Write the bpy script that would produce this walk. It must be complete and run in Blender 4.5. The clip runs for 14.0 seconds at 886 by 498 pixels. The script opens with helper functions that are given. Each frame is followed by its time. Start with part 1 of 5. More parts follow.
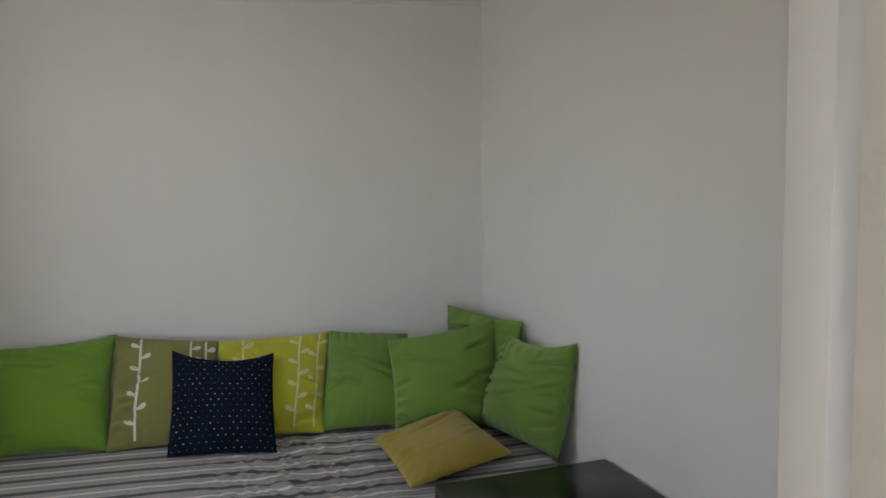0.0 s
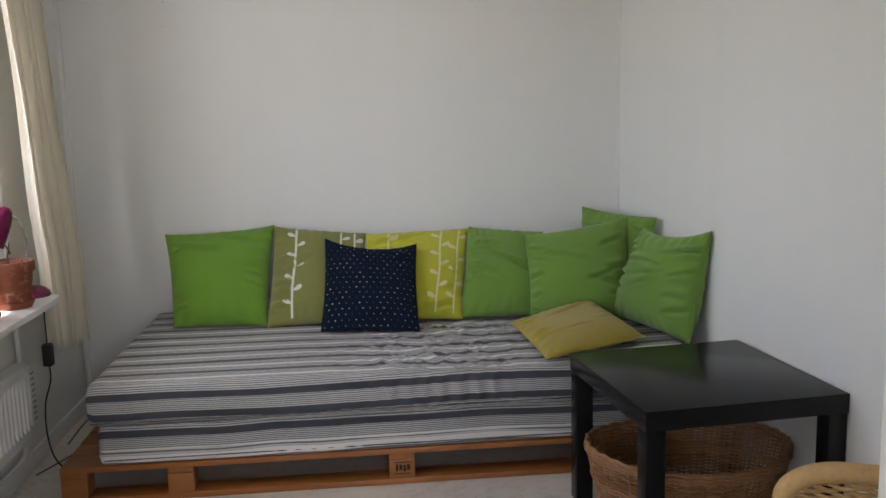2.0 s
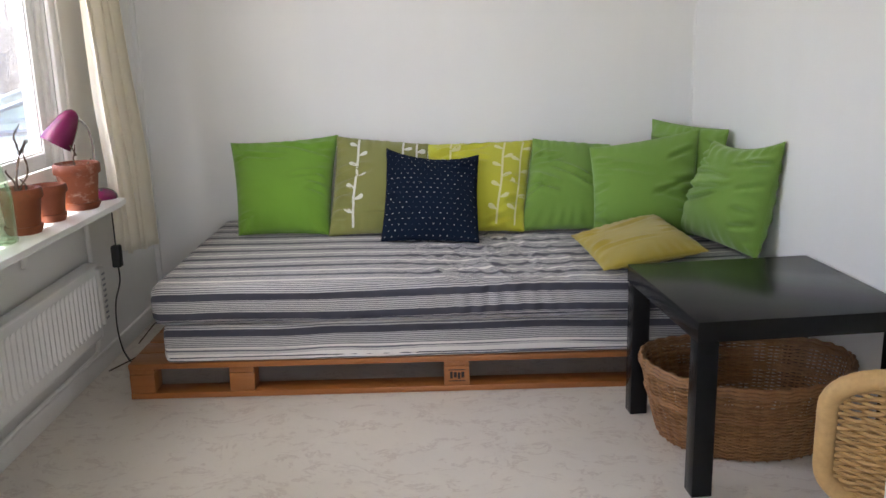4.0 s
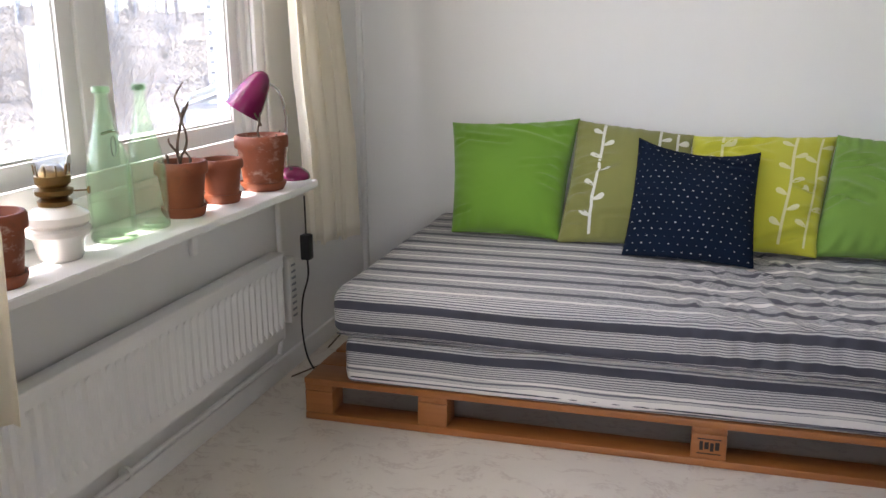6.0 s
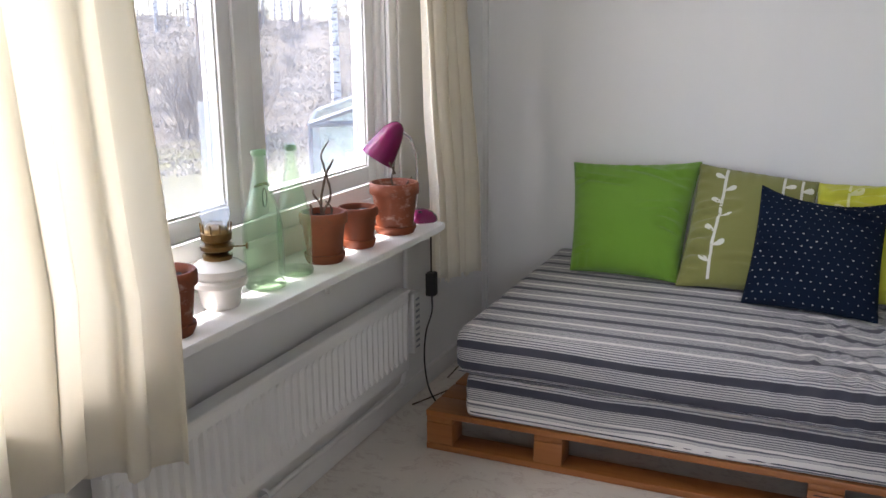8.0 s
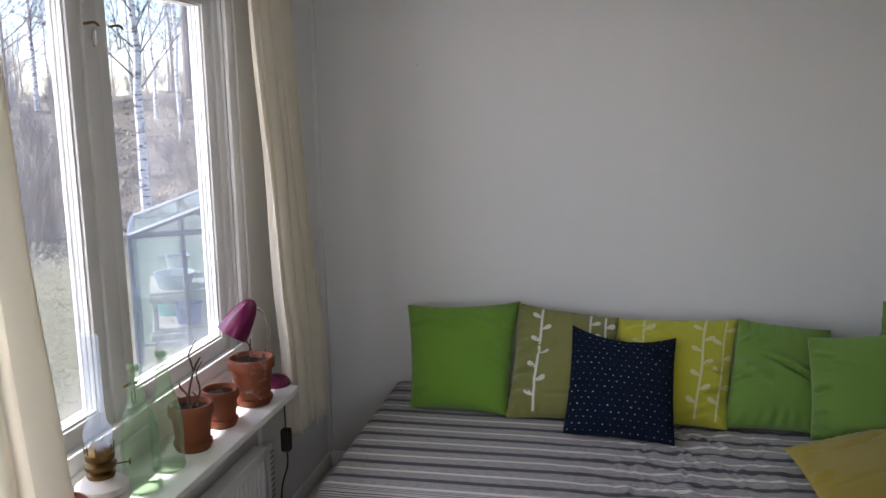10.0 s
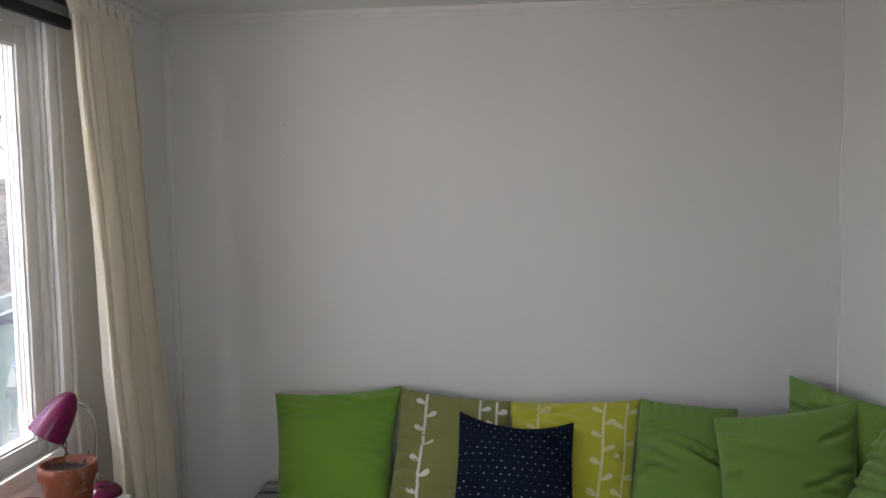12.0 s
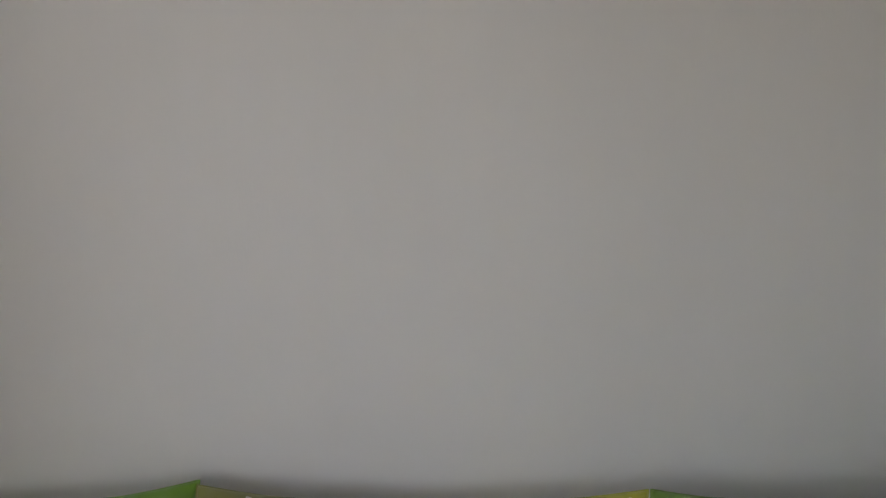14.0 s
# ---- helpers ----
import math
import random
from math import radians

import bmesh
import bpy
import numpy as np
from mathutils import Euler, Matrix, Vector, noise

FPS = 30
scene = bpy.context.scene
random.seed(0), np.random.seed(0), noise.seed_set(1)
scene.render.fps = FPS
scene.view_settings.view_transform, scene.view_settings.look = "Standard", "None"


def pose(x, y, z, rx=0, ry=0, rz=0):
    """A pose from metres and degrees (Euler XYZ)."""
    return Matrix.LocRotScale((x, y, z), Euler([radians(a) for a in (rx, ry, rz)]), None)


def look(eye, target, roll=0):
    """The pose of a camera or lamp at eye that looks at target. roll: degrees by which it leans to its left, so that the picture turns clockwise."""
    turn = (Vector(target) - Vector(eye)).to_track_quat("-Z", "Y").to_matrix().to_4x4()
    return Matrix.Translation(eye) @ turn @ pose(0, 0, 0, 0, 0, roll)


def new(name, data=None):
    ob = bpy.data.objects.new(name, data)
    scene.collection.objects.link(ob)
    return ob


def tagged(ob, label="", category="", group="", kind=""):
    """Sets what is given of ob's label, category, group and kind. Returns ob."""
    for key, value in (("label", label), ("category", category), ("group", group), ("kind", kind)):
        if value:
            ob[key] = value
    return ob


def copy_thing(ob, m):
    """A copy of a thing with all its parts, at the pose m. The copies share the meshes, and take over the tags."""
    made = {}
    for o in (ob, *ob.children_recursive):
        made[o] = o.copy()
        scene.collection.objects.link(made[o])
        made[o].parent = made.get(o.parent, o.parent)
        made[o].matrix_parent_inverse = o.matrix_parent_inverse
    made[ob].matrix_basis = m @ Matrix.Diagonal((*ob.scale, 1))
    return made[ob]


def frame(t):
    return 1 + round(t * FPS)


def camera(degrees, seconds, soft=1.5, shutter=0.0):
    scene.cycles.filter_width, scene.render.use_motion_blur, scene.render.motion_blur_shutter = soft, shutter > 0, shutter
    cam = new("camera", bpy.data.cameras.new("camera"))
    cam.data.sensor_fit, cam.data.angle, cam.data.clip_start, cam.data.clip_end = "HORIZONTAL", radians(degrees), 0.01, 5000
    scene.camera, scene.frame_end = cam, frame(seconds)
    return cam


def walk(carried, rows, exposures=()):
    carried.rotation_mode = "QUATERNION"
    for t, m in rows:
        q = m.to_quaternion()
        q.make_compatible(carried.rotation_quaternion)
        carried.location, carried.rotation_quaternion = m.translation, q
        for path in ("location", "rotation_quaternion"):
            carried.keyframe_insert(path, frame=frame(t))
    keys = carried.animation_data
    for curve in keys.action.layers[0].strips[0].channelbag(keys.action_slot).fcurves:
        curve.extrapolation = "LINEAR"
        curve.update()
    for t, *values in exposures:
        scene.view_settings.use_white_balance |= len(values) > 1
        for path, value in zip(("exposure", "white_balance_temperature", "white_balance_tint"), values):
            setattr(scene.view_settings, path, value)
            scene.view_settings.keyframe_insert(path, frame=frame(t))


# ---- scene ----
cam = camera(53.9, 14.0, soft=1.5)
PATH = [
    (0, (1.493, -4.222, 1.685), (1.976, -2.293, 1.466), -1.1),
    (0.5, (1.459, -4.163, 1.652), (1.785, -2.203, 1.424), -1.2),
    (1, (1.431, -4.241, 1.534), (1.686, -2.271, 1.308), -1.3),
    (1.5, (1.404, -4.339, 1.487), (1.622, -2.368, 1.225), -1.3),
    (2, (1.4, -4.421, 1.427), (1.594, -2.454, 1.117), -1.4),
    (2.5, (1.427, -4.509, 1.403), (1.591, -2.549, 1.04), -1.4),
    (3, (1.449, -4.603, 1.363), (1.541, -2.651, 0.938), -1.3),
    (3.2, (1.459, -4.622, 1.363), (1.522, -2.674, 0.917), -1.3),
    (5.3, (1.516, -3.74, 1.295), (1.306, -1.811, 0.812), -1.5),
    (5.5, (1.498, -3.683, 1.278), (1.2, -1.765, 0.795), -1.1),
    (6, (1.448, -3.645, 1.248), (0.906, -1.782, 0.761), -0.5),
    (6.5, (1.427, -3.668, 1.267), (0.713, -1.87, 0.76), -0.2),
    (7, (1.424, -3.664, 1.252), (0.614, -1.906, 0.751), 0.1),
    (7.2, (1.421, -3.662, 1.258), (0.599, -1.906, 0.767), 0.0),
    (9.5, (1.492, -3.991, 1.789), (0.995, -2.101, 1.363), -1.5),
    (10, (1.41, -3.997, 1.821), (1.028, -2.064, 1.482), -1.1),
    (10.5, (1.442, -4.027, 1.835), (1.099, -2.072, 1.594), -1.3),
    (11, (1.437, -4.016, 1.864), (1.139, -2.047, 1.684), -1.0),
    (11.5, (1.44, -3.911, 1.811), (1.174, -1.935, 1.653), -0.9),
    (12, (1.462, -3.597, 1.731), (1.299, -1.61, 1.577), -1.1),
    (12.5, (1.497, -3.303, 1.684), (1.464, -1.311, 1.516), -1.3),
    (13, (1.447, -2.83, 1.593), (1.516, -0.837, 1.438), -1.2),
    (13.5, (1.418, -2.36, 1.578), (1.524, -0.37, 1.406), -1.2),
    (13.8, (1.401, -2.047, 1.544), (1.558, -0.063, 1.346), -0.9),
    (14, (1.396, -1.935, 1.53), (1.532, 0.06, 1.364), -0.9),
]
walk(cam, [(t, look(eye, target, roll)) for t, eye, target, roll in PATH],
     exposures=[(0, 1.42, 6550, 16), (1.5, 1.62, 6500, 17), (3, 2.4, 6400, 18), (5.5, 2.42, 6400, 19), (7, 2.45, 6300, 20), (9.5, 1.38, 6150, 20), (11, 1.5, 6200, 21), (12.5, 1.36, 6350, 18), (13.5, 1.1, 6400, 18), (14, 1.4, 6500, 19)])

# ---- light ----
world = bpy.data.worlds.new("world")
scene.world = world
world.use_nodes = True
wn = world.node_tree.nodes
sky = wn.new("ShaderNodeTexSky")
sky.sky_type = "NISHITA"
sky.sun_disc = False
sky.sun_elevation = radians(51)
sky.sun_rotation = radians(-111)
sky.dust_density = 0.6
sky.ozone_density = 1.5
world.node_tree.links.new(sky.outputs[0], wn["Background"].inputs[0])
wn["Background"].inputs[1].default_value = 0.15

SUN_WAY = Vector((0.42, 0.16, -0.56))
sun = new("sun", bpy.data.lights.new("sun", "SUN"))
sun.data.energy, sun.data.angle, sun.data.color = 5.0, radians(1.0), (1.0, 0.97, 0.92)
sun.matrix_world = look((0, 0, 20), Vector((0, 0, 20)) + SUN_WAY)


def area_lamp(name, m, w, h, power, color, spread=180):
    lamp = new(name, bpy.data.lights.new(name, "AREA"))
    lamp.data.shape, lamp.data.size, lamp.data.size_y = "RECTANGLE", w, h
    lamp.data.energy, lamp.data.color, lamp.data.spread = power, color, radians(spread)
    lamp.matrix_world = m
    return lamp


# area lamps for the sky's light at the room's three casements, turned or curtained out of the camera's sight
for wy, wide, power, way in ((-2.95, 0.55, 5.8, (0.95, 0.30)), (-2.15, 0.28, 1.4, (0.66, 0.75)), (-1.36, 0.40, 2.5, (0.78, 0.62))):
    area_lamp("window_daylight", look((-0.24, wy, 1.58), (-0.24 + way[0], wy + way[1], 1.58 - 0.30)), wide, 1.3, power, (0.99, 0.985, 0.975))
# added fill lamps behind the camera, in two made-up openings of the hall
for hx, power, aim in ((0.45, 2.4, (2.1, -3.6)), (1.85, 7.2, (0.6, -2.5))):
    area_lamp("hall_daylight", look((hx, -6.22, 1.5), (*aim, 1.2)), 0.9, 1.2, power, (0.98, 0.98, 0.985))

# ---- helpers for meshes and materials ----
ROOM_H = 2.44
DOOR_Y = -3.6


def wall_x(y):
    """The inner face of the wall opposite the window, which runs slightly askew."""
    return 2.765 - 0.056 * y


def mesh_from(bm, name):
    bmesh.ops.recalc_face_normals(bm, faces=bm.faces)
    me = bpy.data.meshes.new(name)
    bm.to_mesh(me)
    bm.free()
    return me


def smooth(me, angle=40):
    me.polygons.foreach_set("use_smooth", [True] * len(me.polygons))
    me.set_sharp_from_angle(angle=radians(angle))


def part(name, bm, material, parent=None, label="", angle=40, m=None):
    me = bm if isinstance(bm, bpy.types.Mesh) else mesh_from(bm, name)
    if not me.materials:
        me.materials.append(material)
        smooth(me, angle)
    ob = new(name, me)
    if m is not None:
        ob.matrix_world = m
    if parent is not None:
        ob.parent = parent
    if label:
        ob["label"] = label
    return ob


def thing(name, label, category, m=None, group="", kind=""):
    ob = new(name)
    ob.empty_display_size = 0.1
    if m is not None:
        ob.matrix_world = m
    return tagged(ob, label, category, group, kind)


def box(bm, x0, x1, y0, y1, z0, z1, bevel=0.0):
    vs = [bm.verts.new((x, y, z)) for x in (x0, x1) for y in (y0, y1) for z in (z0, z1)]
    fs = [bm.faces.new([vs[i] for i in f]) for f in ((0, 1, 3, 2), (4, 6, 7, 5), (0, 4, 5, 1), (2, 3, 7, 6), (0, 2, 6, 4), (1, 5, 7, 3))]
    if bevel:
        es = list({e for f in fs for e in f.edges})
        bmesh.ops.bevel(bm, geom=es, offset=bevel, segments=2, profile=0.5, affect="EDGES")
    return bm


def boxed(x0, x1, y0, y1, z0, z1, bevel=0.0):
    return box(bmesh.new(), x0, x1, y0, y1, z0, z1, bevel)


def prism(poly, z0, z1):
    bm = bmesh.new()
    a = [bm.verts.new((x, y, z0)) for x, y in poly]
    b = [bm.verts.new((x, y, z1)) for x, y in poly]
    bm.faces.new(a), bm.faces.new(b)
    for i in range(len(poly)):
        j = (i + 1) % len(poly)
        bm.faces.new((a[i], a[j], b[j], b[i]))
    return bm


def lathe(profile, n=32, bm=None, offset=(0, 0, 0)):
    bm = bm or bmesh.new()
    ox, oy, oz = offset
    rings = []
    for r, z in profile:
        if r < 1e-5:
            rings.append([bm.verts.new((ox, oy, oz + z))])
        else:
            rings.append([bm.verts.new((ox + r * math.cos(2 * math.pi * k / n), oy + r * math.sin(2 * math.pi * k / n), oz + z)) for k in range(n)])
    for a, b in zip(rings, rings[1:]):
        for k in range(n):
            q = (k + 1) % n
            if len(a) == 1 and len(b) == 1:
                break
            if len(a) == 1:
                bm.faces.new((a[0], b[k], b[q]))
            elif len(b) == 1:
                bm.faces.new((a[k], a[q], b[0]))
            else:
                bm.faces.new((a[k], a[q], b[q], b[k]))
    return bm


def tube(points, radius, n=8, bm=None, closed=False):
    """A round rod along points; radius is one number or one for each point."""
    bm = bm or bmesh.new()
    pts = [Vector(p) for p in points]
    radii = radius if isinstance(radius, (list, tuple)) else [radius] * len(pts)
    rings, up = [], None
    for i, p in enumerate(pts):
        d = (pts[min(i + 1, len(pts) - 1)] - pts[max(i - 1, 0)])
        if closed:
            d = pts[(i + 1) % len(pts)] - pts[i - 1]
        d.normalize()
        if up is None:
            up = d.orthogonal().normalized()
        up = (up - d * up.dot(d)).normalized()
        side = d.cross(up)
        rings.append([bm.verts.new(p + (up * math.cos(2 * math.pi * k / n) + side * math.sin(2 * math.pi * k / n)) * radii[i]) for k in range(n)])
    pairs = list(zip(rings, rings[1:])) + ([(rings[-1], rings[0])] if closed else [])
    for a, b in pairs:
        for k in range(n):
            q = (k + 1) % n
            bm.faces.new((a[k], a[q], b[q], b[k]))
    if not closed:
        bm.faces.new(rings[0]), bm.faces.new(rings[-1])
    return bm


def curve_points(ctrl, steps=8):
    """Points of a smooth line through the control points."""
    c = [Vector(p) for p in ctrl]
    c = [c[0] * 2 - c[1]] + c + [c[-1] * 2 - c[-2]]
    out = []
    for i in range(1, len(c) - 2):
        p0, p1, p2, p3 = c[i - 1:i + 3]
        for k in range(steps):
            t = k / steps
            out.append(0.5 * ((2 * p1) + (p2 - p0) * t + (2 * p0 - 5 * p1 + 4 * p2 - p3) * t * t + (3 * p1 - p0 - 3 * p2 + p3) * t ** 3))
    return out + [c[-2]]


class Nodes:
    """Short names for the node kinds that the materials use."""

    def __init__(self, name):
        self.mat = bpy.data.materials.new(name)
        self.mat.use_nodes = True
        self.tree = self.mat.node_tree
        self.bsdf = self.tree.nodes["Principled BSDF"]
        self.out = self.tree.nodes["Material Output"]

    def add(self, kind, inputs=None, **props):
        n = self.tree.nodes.new(kind)
        for k, v in props.items():
            setattr(n, k, v)
        for k, v in (inputs or {}).items():
            self.put(n.inputs[k], v)
        return n

    def put(self, socket, v):
        if isinstance(v, bpy.types.NodeSocket):
            self.tree.links.new(v, socket)
        else:
            socket.default_value = v

    def set(self, **kw):
        for k, v in kw.items():
            self.put(self.bsdf.inputs[k.replace("_", " ")], v)

    def coord(self, kind="Object"):
        return self.add("ShaderNodeTexCoord").outputs[kind]

    def noise(self, vec, scale, detail=4.0, rough=0.55, dist=0.0):
        return self.add("ShaderNodeTexNoise", {"Vector": vec, "Scale": scale, "Detail": detail, "Roughness": rough, "Distortion": dist}).outputs[0]

    def ramp(self, fac, stops, mode="LINEAR"):
        r = self.add("ShaderNodeValToRGB", {"Fac": fac})
        r.color_ramp.interpolation = mode
        e = r.color_ramp.elements
        while len(e) < len(stops):
            e.new(0.5)
        for k, (p, c) in zip(e, stops):
            k.position, k.color = p, (*c, 1) if len(c) == 3 else c
        return r.outputs[0]

    def mix(self, fac, a, b, blend="MIX"):
        n = self.add("ShaderNodeMix", data_type="RGBA", blend_type=blend)
        self.put(n.inputs[0], fac)
        self.put(n.inputs[6], (*a, 1) if isinstance(a, tuple) and len(a) == 3 else a)
        self.put(n.inputs[7], (*b, 1) if isinstance(b, tuple) and len(b) == 3 else b)
        return n.outputs[2]

    def math(self, op, a, b=0.0, c=0.0):
        n = self.add("ShaderNodeMath", operation=op)
        for k, v in enumerate((a, b, c)):
            self.put(n.inputs[k], v)
        return n.outputs[0]

    def bump(self, height, strength=0.2, distance=0.01):
        self.set(Normal=self.add("ShaderNodeBump", {"Height": height, "Strength": strength, "Distance": distance}).outputs[0])

    def stretch(self, vec, sx, sy, sz):
        return self.add("ShaderNodeMapping", {"Vector": vec, "Scale": (sx, sy, sz)}).outputs[0]


def paint(name, color, rough=0.5, var=0.06, scale=3.0, bump=0.08, bscale=90.0, metal=0.0, stain=None, spec=0.5, gloss_var=0.05):
    """A painted or plain surface with broad unevenness, fine grain and relief."""
    n = Nodes(name)
    co = n.coord()
    broad = n.noise(co, scale, 5.0)
    fine = n.noise(co, bscale, 3.0)
    dark = tuple(c * (1 - 2.2 * var) for c in color)
    light = tuple(min(1.0, c * (1 + var)) for c in color)
    col = n.mix(broad, dark, light)
    col = n.mix(n.math("MULTIPLY", fine, 0.3), col, dark)
    if stain:
        col = n.mix(n.ramp(n.noise(co, scale * 4, 6.0, 0.7), [(0.58, (0, 0, 0)), (0.75, (0.6, 0.6, 0.6))]), col, stain)
    n.set(Base_Color=col, Roughness=n.math("MULTIPLY_ADD", broad, gloss_var, rough - gloss_var / 2), Metallic=metal, Specular_IOR_Level=spec)
    n.bump(fine, bump, 0.004)
    return n.mat

# ---- materials ----
def wallpaper():
    n = Nodes("wallpaper")
    co = n.coord()
    broad = n.noise(co, 1.3, 4.0)
    streak = n.noise(n.stretch(co, 9.0, 9.0, 0.25), 1.0, 3.0)
    fibre = n.noise(n.stretch(co, 120.0, 120.0, 30.0), 1.0, 3.0)
    col = n.mix(broad, (0.79, 0.785, 0.76), (0.83, 0.825, 0.805))
    col = n.mix(n.math("MULTIPLY", streak, 0.45), col, (0.75, 0.745, 0.72))
    n.set(Base_Color=col, Roughness=0.62)
    n.bump(n.math("ADD", fibre, n.math("MULTIPLY", streak, 0.6)), 0.10, 0.003)
    return n.mat


def marbled_lino():
    n = Nodes("marbled_lino")
    co = n.coord()
    warp = n.add("ShaderNodeMixRGB", {"Fac": 0.35, "Color1": co, "Color2": n.add("ShaderNodeTexNoise", {"Vector": co, "Scale": 2.2, "Detail": 5.0}).outputs["Color"]}).outputs[0]
    cloud = n.noise(warp, 5.0, 6.0, 0.65)
    vein = n.noise(n.add("ShaderNodeMapping", {"Vector": warp, "Rotation": (0, 0, 0.7), "Scale": (0.7, 1.3, 1.0)}).outputs[0], 11.0, 6.0, 0.66, 0.5)
    line = n.math("ABSOLUTE", n.math("SUBTRACT", vein, 0.5))
    vmask = n.ramp(line, [(0.0, (1, 1, 1)), (0.012, (0.7, 0.7, 0.7)), (0.035, (0, 0, 0))])
    vsel = n.ramp(n.noise(co, 13.0, 3.0), [(0.44, (0, 0, 0)), (0.54, (1, 1, 1))])
    col = n.mix(cloud, (0.62, 0.565, 0.49), (0.77, 0.72, 0.655))
    col = n.mix(n.math("MULTIPLY", n.math("MULTIPLY", vmask, vsel), 0.36), col, (0.36, 0.26, 0.22))
    fleck = n.ramp(n.noise(co, 60.0, 4.0, 0.7), [(0.60, (0, 0, 0)), (0.72, (1, 1, 1))])
    col = n.mix(n.math("MULTIPLY", fleck, 0.16), col, (0.30, 0.25, 0.21))
    n.set(Base_Color=col, Roughness=n.math("MULTIPLY_ADD", cloud, 0.15, 0.30))
    n.bump(n.noise(co, 160.0, 3.0), 0.05, 0.002)
    return n.mat


def pine(name, dark, light, along="x", rough=0.5):
    n = Nodes(name)
    co = n.coord()
    rnd = n.add("ShaderNodeObjectInfo").outputs["Random"]
    shift = n.add("ShaderNodeVectorMath", {0: co}, operation="ADD")
    comb = n.add("ShaderNodeCombineXYZ", {0: n.math("MULTIPLY", rnd, 13.0), 1: n.math("MULTIPLY", rnd, 7.0), 2: n.math("MULTIPLY", rnd, 5.0)})
    n.put(shift.inputs[1], comb.outputs[0])
    v = shift.outputs[0]
    sc = {"x": (1.2, 30, 30), "y": (30, 1.2, 30), "z": (30, 30, 1.2)}[along]
    grain = n.noise(n.stretch(v, *sc), 1.5, 5.0, 0.6, 0.6)
    rings = n.noise(n.stretch(v, *[k * 0.35 for k in sc]), 1.2, 3.0, 0.5, 1.5)
    knot = n.ramp(n.add("ShaderNodeTexVoronoi", {"Vector": n.stretch(v, *[k ** 0.55 * 1.3 for k in sc]), "Scale": 1.0}).outputs["Distance"], [(0.0, (1, 1, 1)), (0.12, (0.75, 0.75, 0.75)), (0.22, (0, 0, 0))])
    col = n.mix(grain, dark, light)
    col = n.mix(n.math("MULTIPLY", rings, 0.35), col, tuple(c * 0.6 for c in dark))
    col = n.mix(n.math("MULTIPLY", knot, 0.7), col, tuple(c * 0.3 for c in dark))
    n.set(Base_Color=col, Roughness=rough)
    n.bump(grain, 0.15, 0.003)
    return n.mat


def cloth(name, a, b, rough=0.9, weave=700.0, sheen=0.25):
    n = Nodes(name)
    co = n.coord()
    uv = n.coord("UV")
    broad = n.noise(co, 5.0, 5.0)
    w = n.add("ShaderNodeTexWave", {"Vector": uv, "Scale": weave / 12.0, "Distortion": 0.6, "Detail": 1.0}, bands_direction="X").outputs["Fac"]
    w2 = n.add("ShaderNodeTexWave", {"Vector": uv, "Scale": weave / 12.0, "Distortion": 0.6, "Detail": 1.0}, bands_direction="Y").outputs["Fac"]
    thread = n.math("MULTIPLY", n.math("ADD", w, w2), 0.5)
    col = n.mix(broad, a, b)
    col = n.mix(n.math("MULTIPLY", thread, 0.12), col, tuple(c * 0.5 for c in a))
    n.set(Base_Color=col, Roughness=rough, Sheen_Weight=sheen, Sheen_Roughness=0.5)
    crease = n.noise(n.stretch(co, 14.0, 14.0, 30.0), 1.0, 4.0, 0.6, 0.8)
    n.bump(n.math("ADD", n.math("MULTIPLY", thread, 0.12), crease), 0.22, 0.006)
    return n.mat


def dotted_cloth():
    """Dark blue cloth with rows of small pale stitches."""
    n = Nodes("dotted_cloth")
    uv = n.add("ShaderNodeSeparateXYZ", {0: n.coord("UV")})
    co = n.coord()
    u = n.math("MULTIPLY", uv.outputs[0], 14.0)
    v = n.math("MULTIPLY", uv.outputs[1], 18.0)
    row = n.math("FLOOR", v)
    fu = n.math("FRACT", n.math("ADD", u, n.math("MULTIPLY", row, 0.5)))
    fv = n.math("FRACT", v)
    du = n.math("MULTIPLY", n.math("SUBTRACT", fu, 0.5), 1.0)
    dv = n.math("MULTIPLY", n.math("SUBTRACT", fv, 0.5), 1.25)
    d = n.math("SQRT", n.math("ADD", n.math("MULTIPLY", du, du), n.math("MULTIPLY", dv, dv)))
    cell = n.add("ShaderNodeTexWhiteNoise", {"Vector": n.add("ShaderNodeCombineXYZ", {0: n.math("FLOOR", n.math("ADD", u, n.math("MULTIPLY", row, 0.5))), 1: row}).outputs[0]}, noise_dimensions="3D").outputs[0]
    mask = n.math("LESS_THAN", d, n.math("MULTIPLY_ADD", cell, 0.05, 0.072))
    base = n.mix(n.noise(co, 6.0, 5.0), (0.004, 0.009, 0.020), (0.007, 0.014, 0.030))
    pale = n.mix(cell, (0.07, 0.09, 0.12), (0.40, 0.40, 0.37))
    n.set(Base_Color=n.mix(mask, base, pale), Roughness=0.95, Specular_IOR_Level=0.12)
    n.bump(n.math("ADD", n.noise(n.stretch(co, 12.0, 12.0, 25.0), 1.0, 4.0), n.math("MULTIPLY", mask, 0.35)), 0.25, 0.006)
    return n.mat


